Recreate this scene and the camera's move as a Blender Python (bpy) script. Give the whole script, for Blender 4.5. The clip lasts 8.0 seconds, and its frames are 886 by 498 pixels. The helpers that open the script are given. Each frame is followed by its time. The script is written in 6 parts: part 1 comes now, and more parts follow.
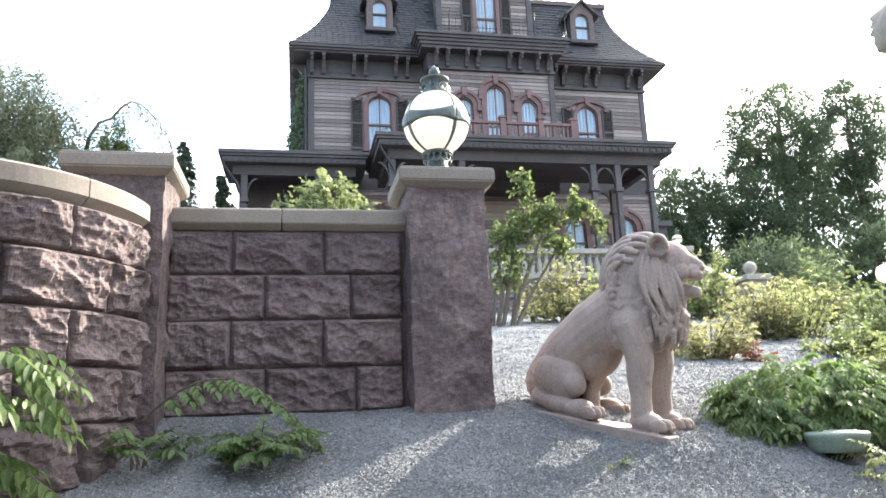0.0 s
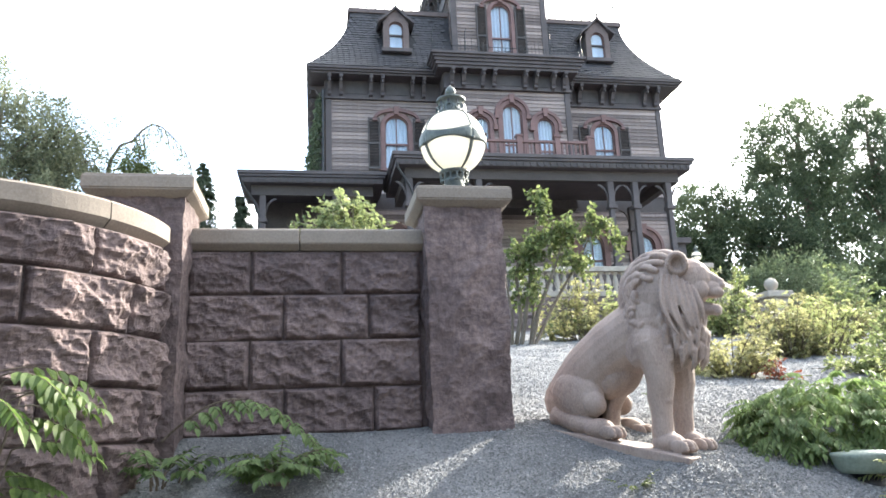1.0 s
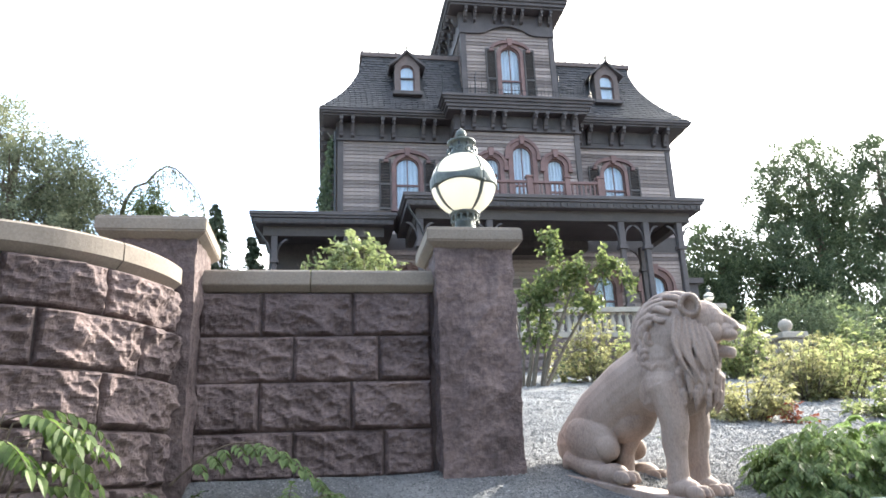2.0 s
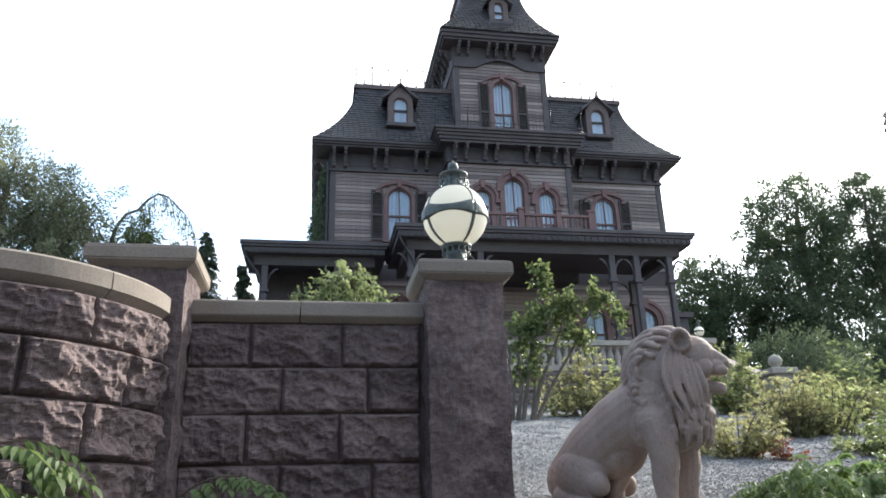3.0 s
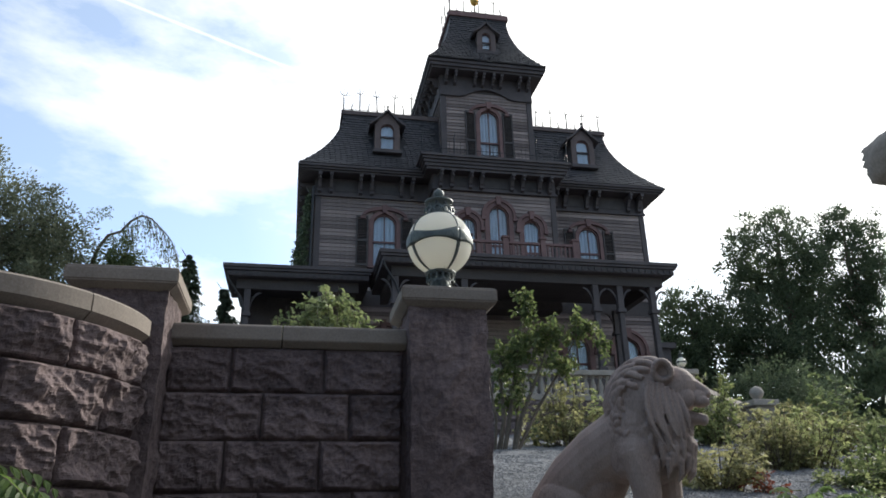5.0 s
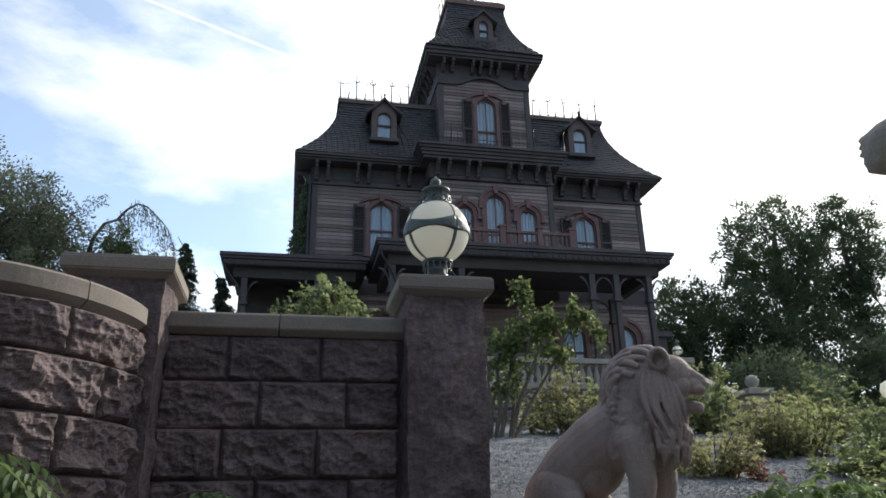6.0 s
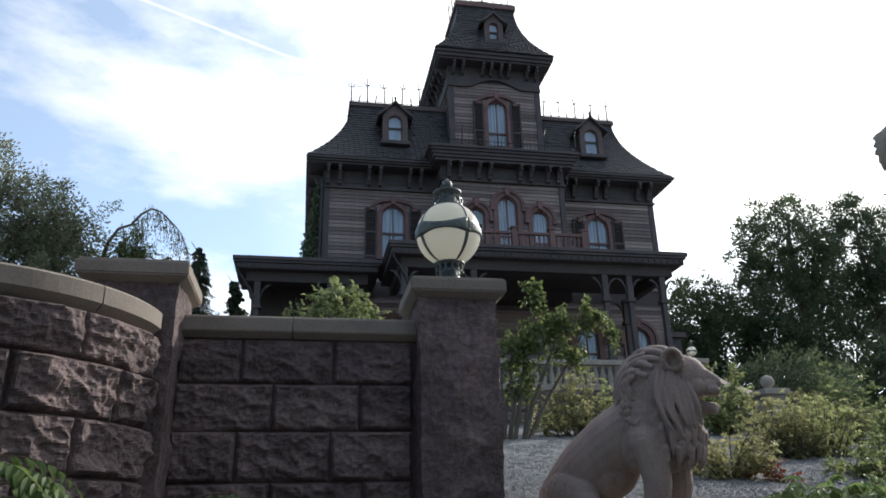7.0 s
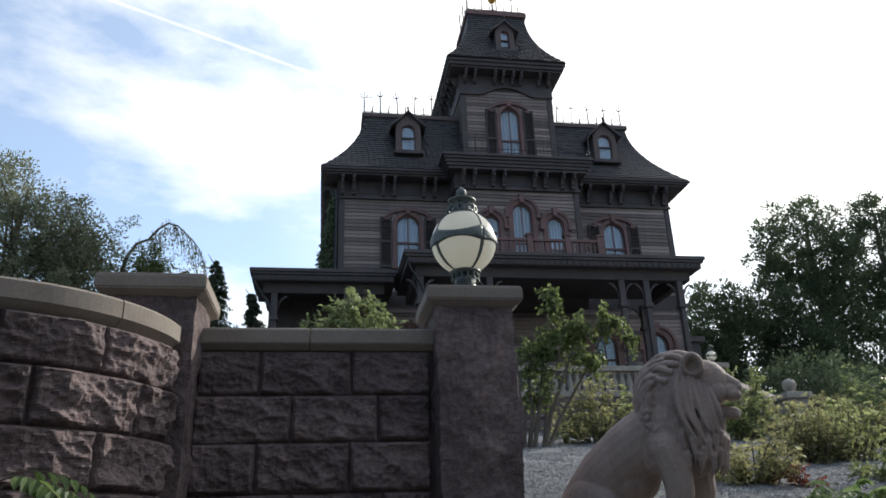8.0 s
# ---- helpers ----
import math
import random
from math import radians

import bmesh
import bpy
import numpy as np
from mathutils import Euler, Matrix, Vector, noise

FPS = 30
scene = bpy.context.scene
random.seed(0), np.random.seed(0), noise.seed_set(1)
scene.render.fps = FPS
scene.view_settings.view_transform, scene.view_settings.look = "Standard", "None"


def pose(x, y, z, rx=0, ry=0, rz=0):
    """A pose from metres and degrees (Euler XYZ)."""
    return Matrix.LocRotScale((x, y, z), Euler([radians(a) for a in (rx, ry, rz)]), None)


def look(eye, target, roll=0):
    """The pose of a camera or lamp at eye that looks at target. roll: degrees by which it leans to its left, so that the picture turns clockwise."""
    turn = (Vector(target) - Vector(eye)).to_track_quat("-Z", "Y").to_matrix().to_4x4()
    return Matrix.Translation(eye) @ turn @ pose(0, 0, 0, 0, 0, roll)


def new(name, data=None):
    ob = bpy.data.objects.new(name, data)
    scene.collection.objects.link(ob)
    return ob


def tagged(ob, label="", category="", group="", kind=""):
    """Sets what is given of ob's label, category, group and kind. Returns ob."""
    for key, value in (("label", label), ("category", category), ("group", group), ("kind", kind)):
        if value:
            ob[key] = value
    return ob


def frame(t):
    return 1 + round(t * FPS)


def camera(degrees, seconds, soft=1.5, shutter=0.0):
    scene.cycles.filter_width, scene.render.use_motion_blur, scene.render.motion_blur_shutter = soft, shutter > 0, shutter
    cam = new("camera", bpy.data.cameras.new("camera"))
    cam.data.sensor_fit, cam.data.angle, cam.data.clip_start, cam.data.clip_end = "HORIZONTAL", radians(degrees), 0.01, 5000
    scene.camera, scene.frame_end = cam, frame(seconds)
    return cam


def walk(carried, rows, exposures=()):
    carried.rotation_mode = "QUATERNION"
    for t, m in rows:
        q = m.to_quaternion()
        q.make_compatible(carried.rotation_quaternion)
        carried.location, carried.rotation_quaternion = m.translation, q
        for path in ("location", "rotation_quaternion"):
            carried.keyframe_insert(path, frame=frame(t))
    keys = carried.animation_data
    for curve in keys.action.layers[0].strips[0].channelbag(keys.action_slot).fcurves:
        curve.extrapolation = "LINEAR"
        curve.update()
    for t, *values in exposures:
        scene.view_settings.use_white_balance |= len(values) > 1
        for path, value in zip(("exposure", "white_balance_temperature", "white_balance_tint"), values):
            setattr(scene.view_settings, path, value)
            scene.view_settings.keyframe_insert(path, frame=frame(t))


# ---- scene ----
# Axes: x along the house front, y towards the house, z = 0 at the eye; the path lies 1.55 m below it.
cam = camera(62.0, 8.0, soft=1.7)
ROWS = [
    (0.0, 102.31, 2.25, -11.01),
    (0.5, 102.98, 2.05, -10.31),
    (1.0, 103.81, 2.33, -9.60),
    (1.5, 105.05, 2.51, -8.73),
    (2.0, 106.96, 2.13, -8.80),
    (3.5, 110.23, 1.52, -10.08),
    (4.0, 111.20, 1.49, -10.50),
    (4.5, 111.66, 1.30, -10.86),
    (6.0, 110.52, 1.22, -11.39),
    (6.5, 110.47, 1.43, -11.09),
    (7.0, 110.71, 1.35, -10.35),
    (7.5, 111.17, 1.84, -8.41),
    (8.0, 111.42, 1.97, -8.83),
]
EXPOSE = [(0.0, 1.95, 6850, 8), (1.0, 1.95, 6850, 8), (2.0, 1.85, 6850, 8), (2.2, 1.75, 6850, 8), (3.3, 0.65, 6500, 8), (3.5, 0.52, 6500, 8), (4.0, 0.30, 6500, 8), (4.5, 0.05, 6500, 8), (6.0, -0.12, 6500, 8), (8.0, -0.15, 6500, 8)]
RISE = (-0.012, -0.010, -0.009, -0.006, 0.0, 0.009, 0.010, 0.008, 0.007, 0.006, 0.005, 0.004, 0.005)  # the eye lifts a little as it tilts up
walk(cam, [(r[0], pose(0, 0, z, *r[1:])) for r, z in zip(ROWS, RISE)], EXPOSE)

# ---- light ----
SUN_AZ, SUN_EL = 34.0, 31.0  # degrees from +x towards +y, and above the horizon
sun_from = Vector((math.cos(radians(SUN_AZ)) * math.cos(radians(SUN_EL)), math.sin(radians(SUN_AZ)) * math.cos(radians(SUN_EL)), math.sin(radians(SUN_EL))))
sun = new("sun", bpy.data.lights.new("sun", "SUN"))
sun.data.energy, sun.data.angle, sun.data.color = 5.6, radians(0.6), (1.0, 0.95, 0.88)
sun.matrix_world = look(sun_from * 60, (0, 0, 0))

TRAIL = ((-0.237, 0.873, 0.679), (0.030, 0.862, 0.575))  # two directions along the vapour trail

world = bpy.data.worlds.new("sky")
scene.world = world
world.use_nodes = True
wt = world.node_tree
for n_ in list(wt.nodes):
    wt.nodes.remove(n_)
w_out = wt.nodes.new("ShaderNodeOutputWorld")
w_bg = wt.nodes.new("ShaderNodeBackground")
w_sky = wt.nodes.new("ShaderNodeTexSky")
w_sky.sky_type, w_sky.sun_disc = "NISHITA", False
w_sky.sun_elevation, w_sky.sun_rotation = radians(SUN_EL), radians(90 - SUN_AZ)
w_sky.air_density, w_sky.dust_density = 1.0, 0.3
w_co = wt.nodes.new("ShaderNodeTexCoord")
w_map = wt.nodes.new("ShaderNodeMapping")
w_map.inputs["Scale"].default_value = (1.0, 1.0, 2.6)
w_map.inputs["Location"].default_value = (0.62, 0.42, 0.25)
w_no = wt.nodes.new("ShaderNodeTexNoise")
w_no.inputs["Scale"].default_value, w_no.inputs["Detail"].default_value, w_no.inputs["Roughness"].default_value = 2.2, 9.0, 0.58
w_ra = wt.nodes.new("ShaderNodeMapRange")
w_ra.inputs["From Min"].default_value, w_ra.inputs["From Max"].default_value = 0.455, 0.66
w_ra.inputs["To Min"].default_value = 0.2
# thin cloud thickens towards the sun
w_dot = wt.nodes.new("ShaderNodeVectorMath")
w_dot.operation = "DOT_PRODUCT"
w_dot.inputs[1].default_value = sun_from
w_near = wt.nodes.new("ShaderNodeMapRange")
w_near.inputs["From Min"].default_value, w_near.inputs["From Max"].default_value = 0.58, 0.95
w_near.inputs["To Min"].default_value, w_near.inputs["To Max"].default_value = 0.0, 0.68
w_add = wt.nodes.new("ShaderNodeMath")
w_add.operation, w_add.use_clamp = "ADD", True
w_mix = wt.nodes.new("ShaderNodeMix")
w_mix.data_type = "RGBA"
# clouds are brightest round the sun
w_glow = wt.nodes.new("ShaderNodeValToRGB")
w_glow.color_ramp.elements[0].position, w_glow.color_ramp.elements[1].position = 0.30, 0.92
w_glow.color_ramp.elements[0].color, w_glow.color_ramp.elements[1].color = (0.064, 0.067, 0.073, 1), (1.0, 0.98, 0.95, 1)
w_mid = w_glow.color_ramp.elements.new(0.62)
w_mid.color = (0.62, 0.63, 0.64, 1)
w_half = wt.nodes.new("ShaderNodeMath")
w_half.operation, w_half.inputs[1].default_value, w_half.inputs[2].default_value = "MULTIPLY_ADD", 0.5, 0.5
w_gain = wt.nodes.new("ShaderNodeMix")
w_gain.data_type, w_gain.blend_type = "RGBA", "MULTIPLY"
w_gain.inputs[0].default_value = 1.0
w_gain.inputs[7].default_value = (15.0, 15.2, 15.6, 1)
wt.links.new(w_dot.outputs["Value"], w_half.inputs[0])
wt.links.new(w_half.outputs[0], w_glow.inputs["Fac"])
wt.links.new(w_glow.outputs["Color"], w_gain.inputs[6])
wt.links.new(w_gain.outputs[2], w_mix.inputs[7])
wt.links.new(w_co.outputs["Generated"], w_map.inputs["Vector"])
wt.links.new(w_map.outputs["Vector"], w_no.inputs["Vector"])
wt.links.new(w_no.outputs["Fac"], w_ra.inputs["Value"])
wt.links.new(w_co.outputs["Generated"], w_dot.inputs[0])
wt.links.new(w_dot.outputs["Value"], w_near.inputs["Value"])
wt.links.new(w_ra.outputs["Result"], w_add.inputs[0])
wt.links.new(w_near.outputs["Result"], w_add.inputs[1])
# a thin straight vapour trail high on the blue side
trail_a, trail_b = Vector(TRAIL[0]).normalized(), Vector(TRAIL[1]).normalized()
w_off = wt.nodes.new("ShaderNodeVectorMath")
w_off.operation, w_off.inputs[1].default_value = "DOT_PRODUCT", trail_a.cross(trail_b).normalized()
w_abs = wt.nodes.new("ShaderNodeMath")
w_abs.operation = "ABSOLUTE"
w_thin = wt.nodes.new("ShaderNodeMapRange")
w_thin.inputs["From Min"].default_value, w_thin.inputs["From Max"].default_value = 0.0006, 0.0026
w_thin.inputs["To Min"].default_value, w_thin.inputs["To Max"].default_value = 0.24, 0.0
w_span = wt.nodes.new("ShaderNodeVectorMath")
w_span.operation, w_span.inputs[1].default_value = "DOT_PRODUCT", (trail_b - trail_a).normalized()
w_end = wt.nodes.new("ShaderNodeMapRange")
end = trail_b.dot((trail_b - trail_a).normalized())
w_end.inputs["From Min"].default_value, w_end.inputs["From Max"].default_value = end - 0.01, end
w_end.inputs["To Min"].default_value, w_end.inputs["To Max"].default_value = 1.0, 0.0
w_trail = wt.nodes.new("ShaderNodeMath")
w_trail.operation = "MULTIPLY"
w_sum = wt.nodes.new("ShaderNodeMath")
w_sum.operation, w_sum.use_clamp = "ADD", True
for node in (w_off, w_span):
    wt.links.new(w_co.outputs["Generated"], node.inputs[0])
wt.links.new(w_off.outputs["Value"], w_abs.inputs[0])
wt.links.new(w_abs.outputs[0], w_thin.inputs["Value"])
wt.links.new(w_span.outputs["Value"], w_end.inputs["Value"])
wt.links.new(w_thin.outputs["Result"], w_trail.inputs[0])
wt.links.new(w_end.outputs["Result"], w_trail.inputs[1])
wt.links.new(w_add.outputs["Value"], w_sum.inputs[0])
wt.links.new(w_trail.outputs[0], w_sum.inputs[1])
wt.links.new(w_sum.outputs[0], w_mix.inputs[0])
w_blue = wt.nodes.new("ShaderNodeMix")
w_blue.data_type, w_blue.blend_type = "RGBA", "MULTIPLY"
w_blue.inputs[0].default_value = 1.0
w_blue.inputs[7].default_value = (1.9, 2.05, 2.15, 1)
wt.links.new(w_sky.outputs["Color"], w_blue.inputs[6])
wt.links.new(w_blue.outputs[2], w_mix.inputs[6])
wt.links.new(w_mix.outputs[2], w_bg.inputs["Color"])
w_bg.inputs["Strength"].default_value = 0.13
wt.links.new(w_bg.outputs["Background"], w_out.inputs["Surface"])


# ---- materials ----
def surface(name, dark, light, rough=0.8, big=1.5, fine=40.0, bump=0.3, metal=0.0, rand=0.0, thickness=0.02, stretch=(1, 1, 1), leaf=0.0, tint=None):
    """Two scales of variation between two colours, with fine relief."""
    m = bpy.data.materials.new(name)
    m.use_nodes = True
    t = m.node_tree
    bs = t.nodes["Principled BSDF"]
    co = t.nodes.new("ShaderNodeTexCoord")
    mp = t.nodes.new("ShaderNodeMapping")
    mp.inputs["Scale"].default_value = stretch
    t.links.new(co.outputs["Object"], mp.inputs["Vector"])
    facs = []
    for sc, det in ((big, 5.0), (fine, 6.0)):
        no = t.nodes.new("ShaderNodeTexNoise")
        no.inputs["Scale"].default_value, no.inputs["Detail"].default_value, no.inputs["Roughness"].default_value = sc, det, 0.6
        t.links.new(mp.outputs["Vector"], no.inputs["Vector"])
        facs.append(no.outputs["Fac"])
    mean = t.nodes.new("ShaderNodeMix")
    mean.inputs[0].default_value = 0.5
    t.links.new(facs[0], mean.inputs[2])
    t.links.new(facs[1], mean.inputs[3])
    last = mean.outputs[0]
    if rand:
        info = t.nodes.new("ShaderNodeObjectInfo")
        geo = t.nodes.new("ShaderNodeNewGeometry")
        s1 = t.nodes.new("ShaderNodeMath")
        s1.operation = "ADD"
        t.links.new(info.outputs["Random"], s1.inputs[0])
        t.links.new(geo.outputs["Random Per Island"], s1.inputs[1])
        s2 = t.nodes.new("ShaderNodeMath")
        s2.operation, s2.inputs[1].default_value, s2.inputs[2].default_value = "MULTIPLY_ADD", rand, -rand
        t.links.new(s1.outputs[0], s2.inputs[0])
        s3 = t.nodes.new("ShaderNodeMath")
        s3.operation = "ADD"
        t.links.new(last, s3.inputs[0])
        t.links.new(s2.outputs[0], s3.inputs[1])
        last = s3.outputs[0]
    ramp = t.nodes.new("ShaderNodeValToRGB")
    ramp.color_ramp.elements[0].position, ramp.color_ramp.elements[1].position = 0.33, 0.67
    ramp.color_ramp.elements[0].color, ramp.color_ramp.elements[1].color = (*dark, 1), (*light, 1)
    if tint:
        e = ramp.color_ramp.elements.new(0.5)
        e.color = (*tint, 1)
    t.links.new(last, ramp.inputs["Fac"])
    t.links.new(ramp.outputs["Color"], bs.inputs["Base Color"])
    bs.inputs["Roughness"].default_value, bs.inputs["Metallic"].default_value = rough, metal
    bs.inputs["Specular IOR Level"].default_value = 0.15 if rough > 0.84 else 0.4
    if bump:
        bp = t.nodes.new("ShaderNodeBump")
        bp.inputs["Strength"].default_value, bp.inputs["Distance"].default_value = bump, thickness
        t.links.new(facs[1], bp.inputs["Height"])
        t.links.new(bp.outputs["Normal"], bs.inputs["Normal"])
    if leaf:
        tr = t.nodes.new("ShaderNodeBsdfTranslucent")
        mx = t.nodes.new("ShaderNodeMixShader")
        mx.inputs[0].default_value = leaf
        t.links.new(ramp.outputs["Color"], tr.inputs["Color"])
        t.links.new(bs.outputs[0], mx.inputs[1])
        t.links.new(tr.outputs[0], mx.inputs[2])
        t.links.new(mx.outputs[0], t.nodes["Material Output"].inputs["Surface"])
    return m


M_ROCK = surface("red_sandstone", (0.068, 0.053, 0.053), (0.218, 0.167, 0.159), 0.85, 3.0, 26.0, 0.6, rand=0.10, thickness=0.03, tint=(0.125, 0.096, 0.095))
M_WALL = surface("plain_grey_stone", (0.06, 0.06, 0.06), (0.12, 0.12, 0.118), 0.9, 2.0, 30.0, 0.4)
M_MORTAR = surface("dark_mortar", (0.075, 0.06, 0.06), (0.14, 0.112, 0.11), 0.95, 6.0, 60.0, 0.4)
M_COPE = surface("buff_coping_stone", (0.172, 0.147, 0.125), (0.275, 0.240, 0.205), 0.85, 2.5, 70.0, 0.25, thickness=0.006, rand=0.08)
M_GRAVEL = surface("grey_gravel", (0.085, 0.088, 0.093), (0.24, 0.247, 0.256), 0.95, 1.2, 55.0, 0.9, thickness=0.03)
M_PEBBLE = surface("gravel_stone", (0.105, 0.108, 0.112), (0.37, 0.378, 0.383), 0.9, 30.0, 90.0, 0.2, rand=0.3)
M_LION = surface("weathered_pink_stone", (0.195, 0.152, 0.134), (0.37, 0.305, 0.270), 0.8, 5.0, 90.0, 0.22, thickness=0.006, tint=(0.295, 0.235, 0.208), stretch=(1.4, 1.4, 0.55))
M_SIDING = surface("weathered_siding", (0.09, 0.072, 0.07), (0.32, 0.26, 0.245), 0.8, 0.7, 14.0, 0.3, rand=0.26, stretch=(0.5, 0.5, 5.0))
M_TRIM = surface("dark_painted_trim", (0.035, 0.030, 0.033), (0.085, 0.070, 0.072), 0.65, 1.5, 22.0, 0.2)
M_RED = surface("red_brown_trim", (0.085, 0.050, 0.050), (0.19, 0.11, 0.105), 0.7, 2.0, 30.0, 0.2)
M_BROWN = surface("dull_brown_trim", (0.055, 0.042, 0.042), (0.125, 0.092, 0.088), 0.7, 2.0, 30.0, 0.2)
M_SHUT = surface("shutter_paint", (0.030, 0.028, 0.030), (0.075, 0.064, 0.064), 0.7, 3.0, 30.0, 0.2)
M_ROOF = surface("slate_shingle", (0.015, 0.015, 0.018), (0.052, 0.050, 0.056), 0.6, 1.0, 9.0, 0.3, rand=0.22)
# board colour darkened to carry the shade under the porch
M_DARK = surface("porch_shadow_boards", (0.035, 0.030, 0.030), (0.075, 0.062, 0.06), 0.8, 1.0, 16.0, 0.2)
M_IRON = surface("black_iron", (0.018, 0.018, 0.02), (0.05, 0.05, 0.055), 0.5, 8.0, 60.0, 0.1, metal=0.4)
M_BRONZE = surface("verdigris_lamp_metal", (0.055, 0.068, 0.066), (0.15, 0.165, 0.155), 0.5, 14.0, 90.0, 0.15, metal=0.55)
# curtain blue includes the sky's reflection in the panes, put into the colour
M_CURTAIN = surface("sky_tinted_curtain", (0.30, 0.355, 0.42), (0.50, 0.57, 0.65), 0.9, 2.0, 18.0, 0.2, stretch=(6, 6, 0.5))
M_BALU = surface("pale_balustrade_stone", (0.21, 0.185, 0.16), (0.36, 0.32, 0.28), 0.85, 3.0, 40.0, 0.2)
M_BARK = surface("tree_bark", (0.055, 0.045, 0.035), (0.17, 0.14, 0.11), 0.9, 6.0, 50.0, 0.5, stretch=(1, 1, 0.3))
M_GOLD = surface("gilt_metal", (0.45, 0.26, 0.06), (0.70, 0.45, 0.12), 0.35, 8.0, 40.0, 0.05, metal=0.8)
M_FIX = surface("painted_green_metal", (0.13, 0.17, 0.14), (0.24, 0.29, 0.25), 0.55, 6.0, 60.0, 0.1)
M_LEAF_BRIGHT = surface("bright_leaf", (0.085, 0.115, 0.04), (0.31, 0.34, 0.15), 0.5, 1.5, 25.0, 0.0, rand=0.3, leaf=0.6)
M_LEAF_MID = surface("mid_leaf", (0.075, 0.105, 0.042), (0.22, 0.255, 0.115), 0.5, 1.2, 20.0, 0.0, rand=0.3, leaf=0.56)
M_LEAF_DRY = surface("yellowing_leaf", (0.10, 0.105, 0.045), (0.32, 0.31, 0.15), 0.55, 1.4, 20.0, 0.0, rand=0.35, leaf=0.58)
M_LEAF_DARK = surface("dark_conifer_leaf", (0.045, 0.066, 0.038), (0.12, 0.155, 0.085), 0.55, 0.4, 6.0, 0.0, rand=0.25, leaf=0.45)
M_LEAF_FRESH = surface("fresh_leaf", (0.075, 0.125, 0.032), (0.22, 0.31, 0.085), 0.5, 1.5, 25.0, 0.0, rand=0.25, leaf=0.55)
M_LEAF_FERN = surface("fern_leaf", (0.060, 0.105, 0.036), (0.175, 0.25, 0.095), 0.55, 1.5, 25.0, 0.0, rand=0.2, leaf=0.52)
M_LEAF_TREE = surface("dull_tree_leaf", (0.085, 0.10, 0.062), (0.23, 0.245, 0.155), 0.5, 1.2, 20.0, 0.0, rand=0.3, leaf=0.5)
M_LEAF_RED = surface("russet_leaf", (0.11, 0.03, 0.02), (0.25, 0.08, 0.045), 0.6, 1.4, 20.0, 0.0, rand=0.2, leaf=0.35)


def glass(name, color, rough):
    m = bpy.data.materials.new(name)
    m.use_nodes = True
    b = m.node_tree.nodes["Principled BSDF"]
    b.inputs["Base Color"].default_value, b.inputs["Roughness"].default_value = (*color, 1), rough
    b.inputs["Transmission Weight"].default_value = 1.0
    return m


M_GLASS = glass("window_glass", (0.93, 0.96, 1.0), 0.02)


def opal(name):
    m = bpy.data.materials.new(name)
    m.use_nodes = True
    t = m.node_tree
    b = t.nodes["Principled BSDF"]
    b.inputs["Base Color"].default_value, b.inputs["Roughness"].default_value = (0.86, 0.84, 0.76, 1), 0.25
    tr = t.nodes.new("ShaderNodeBsdfTranslucent")
    tr.inputs["Color"].default_value = (0.95, 0.92, 0.82, 1)
    mx = t.nodes.new("ShaderNodeMixShader")
    mx.inputs[0].default_value = 0.55
    t.links.new(b.outputs[0], mx.inputs[1])
    t.links.new(tr.outputs[0], mx.inputs[2])
    t.links.new(mx.outputs[0], t.nodes["Material Output"].inputs["Surface"])
    return m


M_OPAL = opal("opal_glass")


# ---- building helpers ----
def part(name, bm, material, parent=None, label="", smooth=False):
    me = bpy.data.meshes.new(name)
    bmesh.ops.recalc_face_normals(bm, faces=bm.faces)
    bm.to_mesh(me)
    bm.free()
    me.materials.append(material)
    if smooth:
        for f in me.polygons:
            f.use_smooth = True
    ob = new(name, me)
    if parent is not None:
        ob.parent = parent
    if label:
        ob["label"] = label
    return ob


def thing(name, label, category, group="", kind="", at=(0, 0, 0), rz=0):
    ob = new(name)
    ob.empty_display_size = 0.1
    ob.matrix_basis = pose(*at, 0, 0, rz)
    return tagged(ob, label, category, group, kind)


def box(bm, x0, x1, y0, y1, z0, z1, bev=0.0):
    r = bmesh.ops.create_cube(bm, size=1, matrix=Matrix.LocRotScale(((x0 + x1) / 2, (y0 + y1) / 2, (z0 + z1) / 2), None, (abs(x1 - x0), abs(y1 - y0), abs(z1 - z0))))
    if bev:
        es = list({e for v in r["verts"] for e in v.link_edges})
        bmesh.ops.bevel(bm, geom=es, offset=bev, segments=2, affect="EDGES", profile=0.6)
    return bm


def boxes(*rows, bev=0.0):
    bm = bmesh.new()
    for r in rows:
        box(bm, *r, bev)
    return bm


def prism(bm, outline, depth, m):
    """An outline in (x, z) pushed along y by depth, set by the matrix m."""
    a = [bm.verts.new(m @ Vector((x, 0, z))) for x, z in outline]
    b = [bm.verts.new(m @ Vector((x, depth, z))) for x, z in outline]
    n = len(outline)
    bm.faces.new(a)
    bm.faces.new(b[::-1])
    for i in range(n):
        bm.faces.new((a[i], a[(i + 1) % n], b[(i + 1) % n], b[i]))
    return bm


def band(bm, inner, outer, depth, m):
    """A strip between two open outlines in (x, z), pushed along y."""
    n = len(inner)
    rows = [[bm.verts.new(m @ Vector((x, d, z))) for x, z in line] for line, d in ((inner, 0), (outer, 0), (outer, depth), (inner, depth))]
    for i in range(n - 1):
        for k in range(4):
            a, b = rows[k], rows[(k + 1) % 4]
            bm.faces.new((a[i], a[i + 1], b[i + 1], b[i]))
    for i in (0, n - 1):
        bm.faces.new([rows[k][i] for k in range(4)])
    return bm


